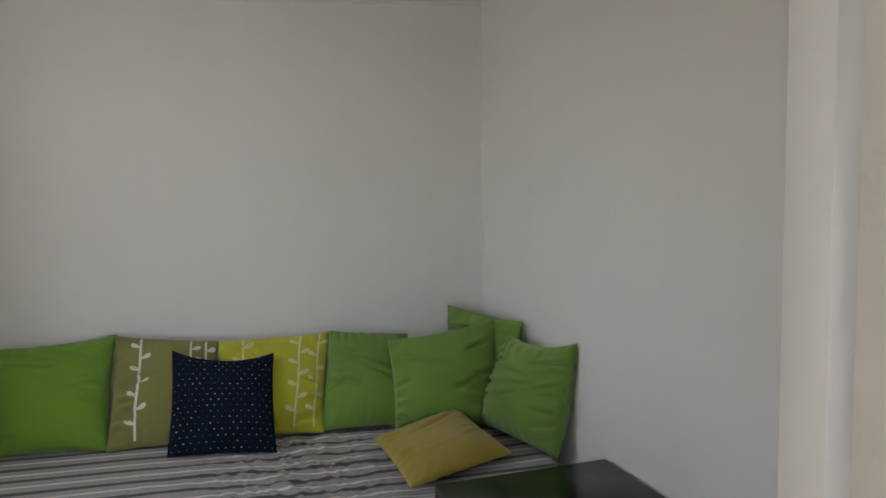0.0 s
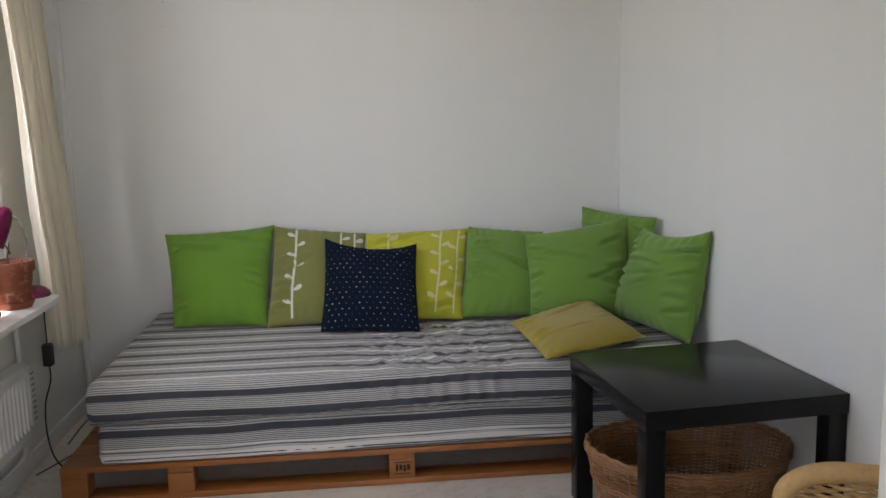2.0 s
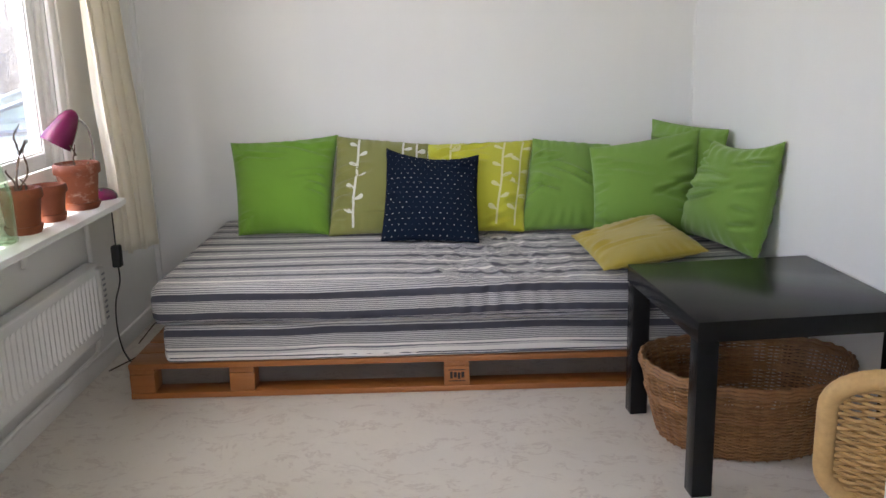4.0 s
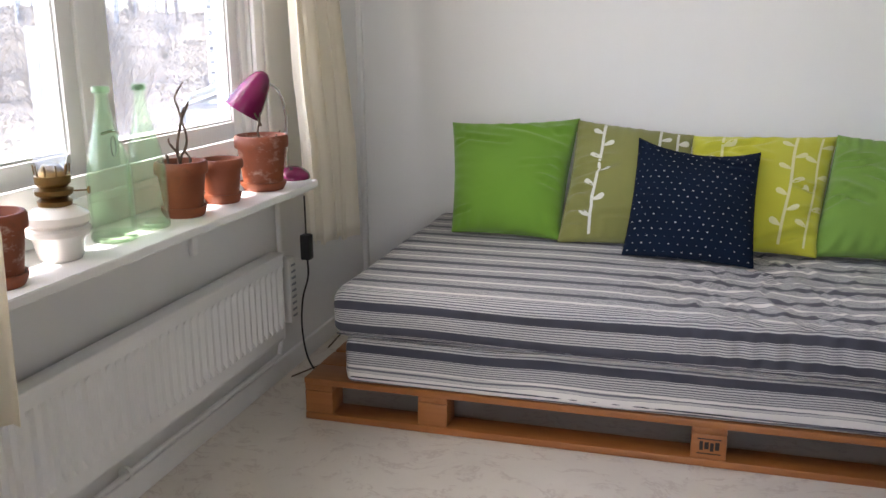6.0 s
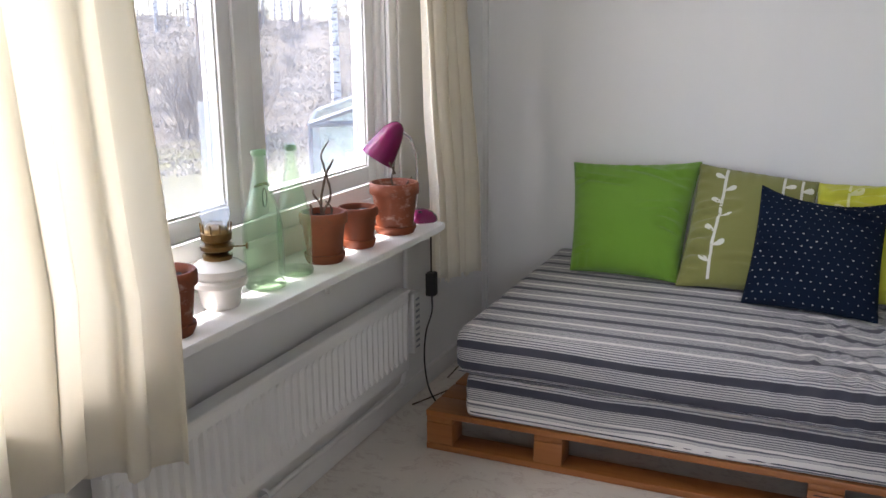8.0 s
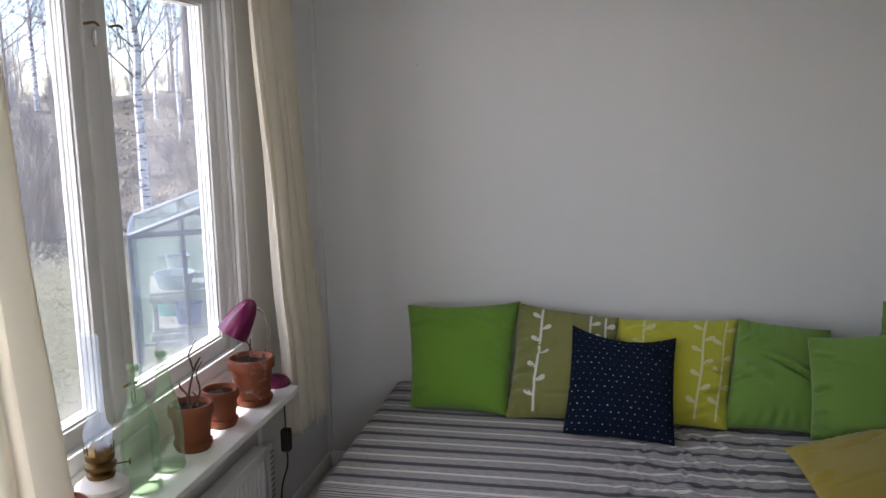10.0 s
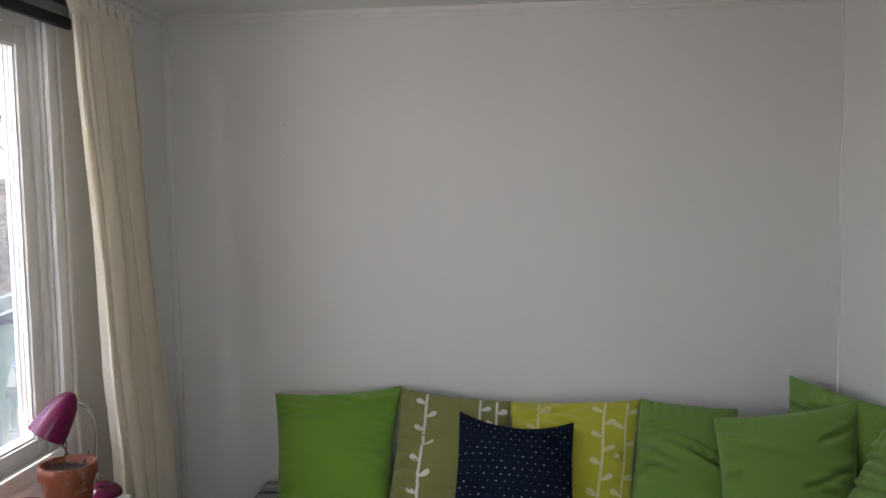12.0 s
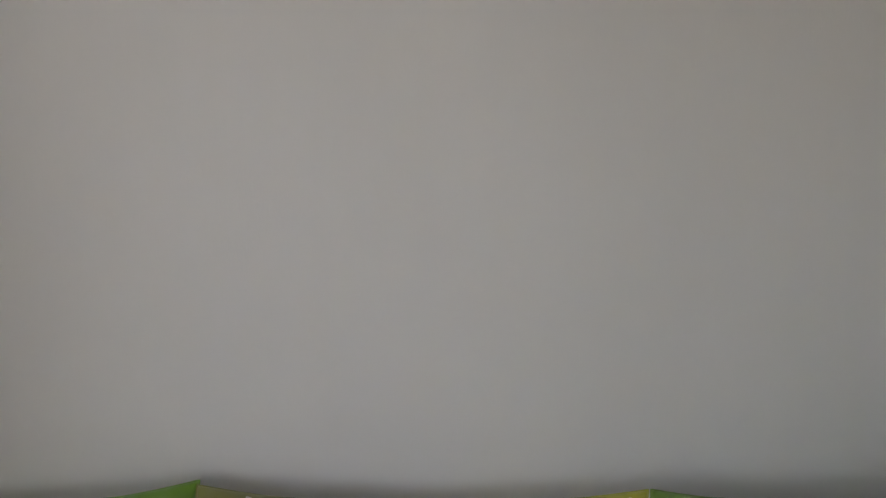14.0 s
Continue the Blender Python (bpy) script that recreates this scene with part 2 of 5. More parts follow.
def striped_cover():
    """Woven ticking: dark bands, groups of fine lines and cream bands across the UV's second axis, in metres."""
    n = Nodes("striped_cover")
    co = n.coord()
    uv = n.add("ShaderNodeSeparateXYZ", {0: n.coord("UV")})
    wob = n.math("MULTIPLY", n.math("SUBTRACT", n.noise(n.stretch(co, 4.0, 4.0, 4.0), 1.0, 3.0), 0.5), 0.006)
    v = n.math("ADD", uv.outputs[1], wob)
    P = 0.136
    f = n.math("FRACT", n.math("DIVIDE", v, P))
    band = n.ramp(f, [(0.0, (1, 0, 0)), (0.20, (0, 0, 0)), (0.54, (0, 1, 0)), (0.65, (0, 0, 0))], "CONSTANT")
    sep = n.add("ShaderNodeSeparateColor", {0: band})
    fine = n.math("LESS_THAN", n.math("FRACT", n.math("DIVIDE", v, 0.0077)), 0.52)
    far_grey = n.mix(fine, (0.14, 0.14, 0.16), (0.53, 0.515, 0.495))
    col = n.mix(sep.outputs[1], far_grey, (0.74, 0.71, 0.67))
    dirt = n.noise(co, 9.0, 5.0)
    dark = n.mix(dirt, (0.035, 0.036, 0.052), (0.06, 0.061, 0.082))
    col = n.mix(sep.outputs[0], col, dark)
    col = n.mix(n.math("MULTIPLY", dirt, 0.12), col, (0.22, 0.21, 0.22))
    n.set(Base_Color=col, Roughness=0.93, Sheen_Weight=0.15)
    crease = n.noise(n.stretch(co, 3.0, 16.0, 16.0), 1.0, 5.0, 0.6, 0.5)
    n.bump(n.math("ADD", crease, n.math("MULTIPLY", n.noise(co, 300.0, 2.0), 0.15)), 0.25, 0.01)
    return n.mat


def curtain_cloth():
    n = Nodes("curtain_cloth")
    co = n.coord()
    weave = n.noise(n.stretch(co, 500.0, 500.0, 80.0), 1.0, 2.0)
    tone = n.mix(n.noise(co, 3.0, 4.0), (0.90, 0.875, 0.81), (0.94, 0.92, 0.865))
    dif = n.add("ShaderNodeBsdfDiffuse", {"Color": tone, "Roughness": 0.8})
    tr = n.add("ShaderNodeBsdfTranslucent", {"Color": n.mix(0.6, tone, (0.97, 0.90, 0.73))})
    bump = n.add("ShaderNodeBump", {"Height": weave, "Strength": 0.1, "Distance": 0.002}).outputs[0]
    n.put(dif.inputs["Normal"], bump)
    mixed = n.add("ShaderNodeMixShader", {0: 0.58, 1: dif.outputs[0], 2: tr.outputs[0]})
    n.tree.links.new(mixed.outputs[0], n.out.inputs[0])
    return n.mat


def pane_glass(name, tint=(1, 1, 1), shine_at_edge=0.25, veil=0.009, veil_tint=(0.85, 0.87, 0.95)):
    """A thin pane: clear, with a mirror film that grows at a slant and a translucent veil that is part dust, part glare
    and glow put into the glass.
    """
    n = Nodes(name)
    clear = n.add("ShaderNodeBsdfTransparent", {"Color": (*tint, 1)})
    shine = n.add("ShaderNodeBsdfGlossy", {"Roughness": 0.02})
    f = n.add("ShaderNodeLayerWeight", {"Blend": 0.5})
    dust_glare = n.ramp(n.noise(n.coord(), 14.0, 6.0, 0.7), [(0.3, (veil, veil, veil)), (0.85, (veil * 2 + 0.02,) * 3)])
    haze = n.add("ShaderNodeBsdfTranslucent", {"Color": (*veil_tint, 1)})
    m1 = n.add("ShaderNodeMixShader", {0: n.math("MULTIPLY_ADD", n.math("POWER", f.outputs["Facing"], 4.0), shine_at_edge, 0.015), 1: clear.outputs[0], 2: shine.outputs[0]})
    m2 = n.add("ShaderNodeMixShader", {0: dust_glare, 1: m1.outputs[0], 2: haze.outputs[0]})
    n.tree.links.new(m2.outputs[0], n.out.inputs[0])
    return n.mat


def terracotta(name, lime):
    n = Nodes(name)
    co = n.coord()
    base = n.mix(n.noise(co, 14.0, 5.0), (0.150, 0.034, 0.009), (0.255, 0.060, 0.016))
    bloom = n.ramp(n.noise(n.stretch(co, 22.0, 22.0, 34.0), 1.0, 7.0, 0.7), [(0.70 - lime, (0, 0, 0)), (0.86 - lime, (0.55, 0.55, 0.55))])
    col = n.mix(bloom, base, (0.62, 0.50, 0.43))
    grime = n.ramp(n.noise(co, 30.0, 5.0, 0.7), [(0.55, (0, 0, 0)), (0.8, (0.6, 0.6, 0.6))])
    col = n.mix(grime, col, (0.07, 0.035, 0.02))
    n.set(Base_Color=col, Roughness=0.6)
    n.bump(n.noise(co, 120.0, 4.0), 0.15, 0.003)
    return n.mat


def wicker(name, a, b):
    n = Nodes(name)
    co = n.coord()
    rnd = n.add("ShaderNodeNewGeometry").outputs["Random Per Island"]
    patch = n.noise(n.stretch(co, 26.0, 26.0, 9.0), 1.0, 3.0)
    col = n.mix(n.math("MULTIPLY_ADD", patch, 0.7, n.math("MULTIPLY_ADD", rnd, 0.7, -0.2)), a, b)
    col = n.mix(n.math("MULTIPLY", n.noise(co, 70.0, 4.0), 0.6), col, tuple(c * 0.45 for c in a))
    n.set(Base_Color=col, Roughness=0.55)
    n.bump(n.noise(co, 250.0, 3.0), 0.2, 0.002)
    return n.mat


def ground_grass():
    n = Nodes("ground_grass")
    co = n.coord()
    big = n.noise(co, 0.10, 6.0, 0.65)
    mid = n.noise(co, 0.9, 8.0, 0.75)
    fine = n.noise(co, 6.0, 6.0, 0.8)
    speck = n.noise(co, 26.0, 4.0, 0.8)
    col = n.mix(n.ramp(mid, [(0.35, (0, 0, 0)), (0.62, (1, 1, 1))]), (0.10, 0.09, 0.080), (0.36, 0.32, 0.25))
    col = n.mix(n.ramp(fine, [(0.45, (0, 0, 0)), (0.62, (0.8, 0.8, 0.8))]), col, (0.18, 0.155, 0.12))
    near = n.add("ShaderNodeSeparateXYZ", {0: co}).outputs[2]
    lawn = n.mix(fine, (0.16, 0.17, 0.08), (0.36, 0.34, 0.19))
    low = n.ramp(n.math("ADD", n.math("MULTIPLY", n.math("ADD", near, 0.95), 1.6), n.math("MULTIPLY", mid, 0.5)), [(0.30, (1, 1, 1)), (0.55, (0, 0, 0))])
    col = n.mix(low, col, lawn)
    col = n.mix(n.math("MULTIPLY", n.ramp(speck, [(0.5, (0, 0, 0)), (0.7, (1, 1, 1))]), 0.5), col, (0.44, 0.385, 0.28))
    n.set(Base_Color=n.mix(n.math("MULTIPLY", big, 0.4), col, (0.19, 0.17, 0.14)), Roughness=1.0, Specular_IOR_Level=0.1)
    n.bump(n.math("ADD", fine, n.math("MULTIPLY", mid, 2.0)), 1.0, 0.25)
    return n.mat


def bark(name, birch):
    n = Nodes(name)
    co = n.coord()
    if birch:
        m = n.ramp(n.noise(n.stretch(co, 5.0, 5.0, 14.0), 1.0, 5.0, 0.7), [(0.50, (0, 0, 0)), (0.60, (1, 1, 1))])
        col = n.mix(m, (0.62, 0.60, 0.57), (0.08, 0.07, 0.065))
    else:
        col = n.mix(n.noise(n.stretch(co, 12.0, 12.0, 3.0), 1.0, 5.0), (0.07, 0.055, 0.045), (0.19, 0.15, 0.125))
    n.set(Base_Color=col, Roughness=0.95)
    n.bump(n.noise(co, 18.0, 5.0), 0.5, 0.03)
    return n.mat


M_WALL = wallpaper()
M_CEIL = paint("ceiling_paint", (0.83, 0.82, 0.79), 0.6, 0.03, 1.5, 0.05)
M_FLOOR = marbled_lino()
M_WHITE = paint("white_gloss_paint", (0.84, 0.835, 0.81), 0.35, 0.04, 6.0, 0.05, 60.0)
M_CREAM = paint("cream_door_paint", (0.78, 0.745, 0.67), 0.38, 0.04, 4.0, 0.05, 60.0, stain=(0.60, 0.54, 0.46))
M_RAD = paint("radiator_enamel", (0.82, 0.815, 0.80), 0.3, 0.02, 4.0, 0.02)
M_PLASTIC = paint("white_plastic", (0.78, 0.775, 0.75), 0.4, 0.02, 8.0, 0.02)
M_BLACK = paint("black_foil", (0.012, 0.012, 0.013), 0.22, 0.05, 2.0, 0.0, 300.0, spec=0.18, gloss_var=0.0)
M_RUBBER = paint("black_rubber", (0.015, 0.015, 0.015), 0.55, 0.1, 9.0, 0.05)
M_PALLET = pine("stained_pine", (0.24, 0.078, 0.020), (0.47, 0.185, 0.05), "x", 0.42)
M_PALLET_Y = pine("stained_pine_across", (0.24, 0.078, 0.020), (0.45, 0.18, 0.05), "y", 0.42)
M_INK = paint("stamp_ink", (0.03, 0.02, 0.015), 0.7, 0.2, 20.0, 0.0)
M_COVER = striped_cover()
M_GREEN = cloth("green_cotton", (0.135, 0.29, 0.020), (0.165, 0.345, 0.028))
M_GREEN2 = cloth("leaf_green_cotton", (0.14, 0.265, 0.036), (0.17, 0.31, 0.046))
M_OLIVE = cloth("olive_cotton", (0.20, 0.205, 0.052), (0.25, 0.25, 0.07))
M_YELLOW = cloth("yellow_cotton", (0.46, 0.46, 0.025), (0.55, 0.54, 0.04))
M_MUSTARD = cloth("mustard_cotton", (0.34, 0.26, 0.022), (0.42, 0.32, 0.032))
M_NAVY = dotted_cloth()
M_PRINT = cloth("white_print", (0.66, 0.66, 0.58), (0.74, 0.73, 0.66), sheen=0.0)
M_PRINT_PALE = cloth("pale_yellow_print", (0.64, 0.62, 0.30), (0.72, 0.70, 0.40), sheen=0.0)
M_CURTAIN = curtain_cloth()
M_BLIND_DARK = cloth("dark_blue_blind_band", (0.003, 0.004, 0.010), (0.006, 0.007, 0.015), sheen=0.0)
M_BLIND_GREY = cloth("grey_blind_cloth", (0.14, 0.14, 0.145), (0.19, 0.19, 0.195), sheen=0.0)
# the veils and their tints put haze and a lit glow into the glass
M_PANE = pane_glass("window_pane")
M_GREENHOUSE = pane_glass("greenhouse_pane", (0.86, 0.92, 0.90), 0.3, 0.07, (0.78, 0.86, 0.82))
M_BOTTLE = pane_glass("green_bottle_glass", (0.955, 0.997, 0.94), 0.9, 0.022, (0.60, 0.97, 0.60))
M_CHIMNEY = pane_glass("lamp_glass", (0.97, 0.98, 0.98), 0.6, 0.11, (0.9, 0.92, 0.95))
M_MILK = paint("milk_glass", (0.80, 0.77, 0.70), 0.18, 0.03, 5.0, 0.0)
M_BRASS = paint("old_brass", (0.30, 0.19, 0.07), 0.35, 0.25, 30.0, 0.1, metal=1.0)
M_STEEL = paint("chrome_steel", (0.62, 0.62, 0.63), 0.2, 0.05, 10.0, 0.0, metal=1.0)
M_MAGENTA = paint("magenta_lacquer", (0.15, 0.006, 0.055), 0.16, 0.06, 8.0, 0.0)
M_SHADE_IN = paint("white_shade_lining", (0.80, 0.79, 0.77), 0.4, 0.02, 8.0, 0.0)
M_POT = terracotta("terracotta_plain", 0.0)
M_POT_LIME = terracotta("terracotta_limed", 0.16)
M_SOIL = paint("dry_soil", (0.050, 0.034, 0.025), 0.95, 0.3, 40.0, 0.9, 90.0)
M_STEM = paint("dry_stem", (0.115, 0.072, 0.045), 0.85, 0.25, 60.0, 0.5, 150.0)
M_BASKET = wicker("willow", (0.19, 0.078, 0.026), (0.52, 0.275, 0.110))
M_RATTAN = wicker("rattan", (0.55, 0.33, 0.12), (0.72, 0.47, 0.20))
M_LAMPBLACK = paint("dark_lampshade_enamel", (0.020, 0.017, 0.016), 0.35, 0.15, 8.0, 0.0)
M_LAMPCREAM = paint("cream_shade_lining", (0.72, 0.60, 0.42), 0.5, 0.03, 8.0, 0.0)
M_METAL_OUT = paint("grey_aluminium", (0.13, 0.15, 0.17), 0.5, 0.08, 8.0, 0.0, metal=0.3)
M_GROUND = ground_grass()
M_BIRCH = bark("birch_bark", True)
M_BARK = bark("grey_bark", False)
M_TWIG = paint("bare_twigs", (0.075, 0.070, 0.075), 0.95, 0.2, 5.0, 0.0)
M_BRUSH = paint("dry_brush", (0.27, 0.215, 0.155), 0.95, 0.25, 3.0, 0.0)
M_NEEDLE = paint("pine_needles", (0.032, 0.046, 0.032), 0.9, 0.25, 3.0, 0.0)
M_TUSSOCK = wicker("withered_grass", (0.12, 0.105, 0.085), (0.45, 0.39, 0.28))
M_PLANK_OUT = pine("grey_planks", (0.16, 0.14, 0.12), (0.30, 0.27, 0.24), "y", 0.85)
M_BLUE = paint("blue_tub", (0.05, 0.10, 0.32), 0.4, 0.05, 8.0, 0.0)
M_TEAL = paint("teal_tub", (0.08, 0.36, 0.27), 0.4, 0.05, 8.0, 0.0)
M_ZINC = paint("pale_zinc", (0.30, 0.32, 0.34), 0.4, 0.05, 8.0, 0.0)


def bulb_glow():
    n = Nodes("lit_bulb")
    e = n.add("ShaderNodeEmission", {"Color": (1.0, 0.86, 0.66, 1), "Strength": 1.2})
    n.tree.links.new(e.outputs[0], n.out.inputs[0])
    return n.mat


M_BULB = bulb_glow()


# ---- structure ----
def structure(name, bm, material, label, category, angle=30):
    return tagged(part(name, bm, material, angle=angle), label, category, kind="structure")


FRONT = DOOR_Y - 0.12      # the hall's side of the door wall
X_R = wall_x(DOOR_Y)
structure("floor", prism([(-0.3, 0.12), (3.2, 0.12), (3.2, -6.5), (-0.3, -6.5)], -0.2, 0.0), M_FLOOR, "pale marbled linoleum floor with brownish veins", "floor")
structure("ceiling", prism([(-0.3, 0.12), (3.2, 0.12), (3.2, -6.5), (-0.3, -6.5)], ROOM_H, ROOM_H + 0.2), M_CEIL, "smooth white painted ceiling", "ceiling")
structure("wall_north", prism([(-0.3, 0.0), (3.2, 0.0), (3.2, 0.12), (-0.3, 0.12)], 0.0, ROOM_H), M_WALL, "plain off-white papered wall behind the day bed", "wall")
structure("wall_east", prism([(wall_x(0), 0.0), (X_R, DOOR_Y), (3.2, DOOR_Y), (3.2, 0.0)], 0.0, ROOM_H), M_WALL, "plain off-white papered side wall", "wall")

# window wall with its opening
WIN_Y0, WIN_Y1, WIN_Z0, WIN_Z1 = -3.375, -0.975, 0.866, 2.262
WX = 0.012                 # inner face
bm = bmesh.new()
box(bm, -0.082, WX, -3.72, WIN_Y0, 0.0, ROOM_H)
box(bm, -0.082, WX, WIN_Y1, 0.0, 0.0, ROOM_H)
box(bm, -0.082, WX, WIN_Y0, WIN_Y1, 0.0, WIN_Z0)
box(bm, -0.082, WX, WIN_Y0, WIN_Y1, WIN_Z1, ROOM_H)
structure("wall_west", bm, M_WALL, "off-white papered window wall with a wide opening", "wall")

# door wall and the hall
bm = bmesh.new()
DX0, DX1, DZ = 0.955, 1.99, 2.10
box(bm, WX, DX0, FRONT, DOOR_Y, 0.0, ROOM_H)
box(bm, DX1, X_R, FRONT, DOOR_Y, 0.0, ROOM_H)
box(bm, DX0, DX1, FRONT, DOOR_Y, DZ, ROOM_H)
structure("wall_south", bm, M_WALL, "off-white wall with the doorway to the hall", "wall")
bm = bmesh.new()
box(bm, -0.2, -0.1, -6.3, FRONT, 0.0, ROOM_H)
box(bm, 2.5, 2.6, -6.3, FRONT, 0.0, ROOM_H)
# end wall, unseen, with two openings added for the fill lamps
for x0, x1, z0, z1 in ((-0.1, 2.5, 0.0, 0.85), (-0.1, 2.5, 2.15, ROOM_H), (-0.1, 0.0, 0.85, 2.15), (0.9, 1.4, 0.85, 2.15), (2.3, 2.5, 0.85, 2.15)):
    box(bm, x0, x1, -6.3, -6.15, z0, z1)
structure("wall_hall", bm, M_WALL, "plain off-white hall walls behind the doorway", "wall")

# door lining: a stop towards the room and a rebate towards the hall
bm = bmesh.new()
box(bm, 1.94, DX1 + 0.002, DOOR_Y - 0.054, DOOR_Y + 0.006, 0.0, DZ - 0.05, 0.003)
box(bm, 1.985, DX1 + 0.002, FRONT - 0.015, DOOR_Y - 0.054, 0.0, DZ - 0.02)
box(bm, DX0 - 0.002, 1.012, DOOR_Y - 0.054, DOOR_Y + 0.006, 0.0, DZ - 0.05, 0.003)
box(bm, DX0 - 0.002, 0.982, FRONT - 0.015, DOOR_Y - 0.054, 0.0, DZ - 0.02)
box(bm, DX0, DX1, DOOR_Y - 0.054, DOOR_Y + 0.006, DZ - 0.05, DZ + 0.002)
box(bm, DX0 - 0.07, DX0 - 0.002, FRONT - 0.02, FRONT - 0.001, 0.0, DZ + 0.06, 0.004)
box(bm, DX0 - 0.07, DX0 - 0.002, DOOR_Y + 0.001, DOOR_Y + 0.016, 0.0, DZ + 0.06, 0.004)
box(bm, DX1 + 0.002, DX1 + 0.07, DOOR_Y + 0.001, DOOR_Y + 0.016, 0.0, DZ + 0.06, 0.004)
structure("door_frame", bm, M_WHITE, "white painted wooden door lining and casing", "door frame")
door = thing("door_1", "cream painted door standing open into the hall", "door", pose(1.904, FRONT - 0.004, 0, 0, 0, 4.0), kind="structure")
part("door_leaf", boxed(0.0, 0.04, -0.93, 0.0, 0.012, 2.03, 0.004), M_CREAM, door)
for hz in (0.35, 1.7):
    part("hinge", tube([(0.046, 0.006, hz), (0.046, 0.006, hz + 0.1)], 0.005, 10), M_STEEL, door, "worn steel hinge")

# skirting, cornice and the strip in the corner
structure("baseboard_north", boxed(WX, wall_x(0), -0.014, -0.001, 0.0, 0.075, 0.004), M_WHITE, "white painted skirting board", "baseboard")
structure("baseboard_west", boxed(WX + 0.001, WX + 0.016, DOOR_Y + 0.02, -0.016, 0.0, 0.075, 0.004), M_WHITE, "white painted skirting board under the radiator", "baseboard")
bm = prism([(wall_x(-0.02) - 0.001, -0.016), (wall_x(-3.58) - 0.001, -3.58), (wall_x(-3.58) - 0.015, -3.58), (wall_x(-0.02) - 0.015, -0.016)], 0.0, 0.075)
structure("baseboard_east", bm, M_WHITE, "white painted skirting board", "baseboard")
bm = bmesh.new()
box(bm, WX, wall_x(0), -0.022, 0.012, ROOM_H - 0.022, ROOM_H + 0.012, 0.006)
box(bm, WX, wall_x(0), -0.009, 0.012, ROOM_H - 0.040, ROOM_H - 0.016, 0.004)
structure("cornice_north", bm, M_CEIL, "thin white moulding under the ceiling", "trim")
bm = bmesh.new()
box(bm, WX - 0.012, WX + 0.022, DOOR_Y, -0.023, ROOM_H - 0.022, ROOM_H + 0.012, 0.006)
structure("cornice_west", bm, M_CEIL, "thin white moulding under the ceiling", "trim")
structure("corner_strip", boxed(WX - 0.012, WX + 0.022, -0.022, 0.012, 0.076, ROOM_H - 0.04, 0.008), M_WALL, "papered strip in the room corner", "trim")
structure("corner_strip_east", boxed(wall_x(0) - 0.007, wall_x(0) + 0.008, -0.007, 0.008, 0.076, ROOM_H - 0.04, 0.004), M_WALL, "papered strip in the room corner", "trim")
bm = bmesh.new()
for k in (0.509, 0.516):
    z = 1.864 if k < 0.51 else 1.978
    lathe([(0.0, 0.0), (0.002, 0.0), (0.002, 0.003), (0.0, 0.004)], 8, bm, (k, -0.006, z))
structure("nail_holes", bm, M_INK, "two small dark nail holes in the wallpaper", "nail holes")

# an unseen roof overhang, added to keep the sun off all but the sill
structure("eave", boxed(-1.12, -0.083, -7.2, 0.8, 2.50, 2.62), M_PLANK_OUT, "unseen boarded roof overhang added to shade the window", "roof")


# ---- window ----
def frame_ring(bm, x0, x1, y0, y1, z0, z1, w, bevel=0.003):
    """Four bars round an opening in the window's plane."""
    box(bm, x0, x1, y0, y0 + w, z0, z1, bevel)
    box(bm, x0, x1, y1 - w, y1, z0, z1, bevel)
    box(bm, x0, x1, y0 + w, y1 - w, z0, z0 + w, bevel)
    box(bm, x0, x1, y0 + w, y1 - w, z1 - w, z1, bevel)
    return bm


window = thing("window_1", "white painted wooden double window with three casements", "window", kind="structure")
bm = frame_ring(bmesh.new(), -0.078, 0.0, WIN_Y0, WIN_Y1, WIN_Z0, WIN_Z1, 0.040)
for py in (-2.607, -1.809):
    box(bm, -0.078, -0.002, py, py + 0.072, WIN_Z0 + 0.040, WIN_Z1 - 0.040, 0.004)
part("window_frame", bm, M_WHITE, window)
bm = frame_ring(bmesh.new(), WX + 0.001, 0.030, WIN_Y0 - 0.075, WIN_Y1 + 0.075, WIN_Z0 - 0.02, WIN_Z1 + 0.075, 0.07, 0.006)
frame_ring(bm, 0.030, 0.040, WIN_Y0 - 0.078, WIN_Y1 + 0.078, WIN_Z0 - 0.022, WIN_Z1 + 0.078, 0.022, 0.004)
part("casing", bm, M_WHITE, window)
for y0, y1 in ((WIN_Y0 + 0.042, -2.609), (-2.533, -1.811), (-1.735, WIN_Y1 - 0.042)):
    z0, z1 = WIN_Z0 + 0.042, WIN_Z1 - 0.042
    bm = frame_ring(bmesh.new(), -0.036, -0.010, y0, y1, z0, z1, 0.056, 0.003)
    frame_ring(bm, -0.030, -0.018, y0 + 0.056, y1 - 0.056, z0 + 0.056, z1 - 0.056, 0.008, 0.002)
    frame_ring(bm, -0.066, -0.040, y0 + 0.003, y1 - 0.003, z0 + 0.003, z1 - 0.003, 0.054, 0.003)
    frame_ring(bm, -0.062, -0.050, y0 + 0.057, y1 - 0.057, z0 + 0.057, z1 - 0.057, 0.007, 0.002)
    sash = part("casement", bm, M_WHITE, window)
    for px in (-0.026, -0.057):
        pane = part("pane", boxed(px, px + 0.003, y0 + 0.055, y1 - 0.055, z0 + 0.055, z1 - 0.055), M_PANE, sash)
        pane.visible_shadow = False

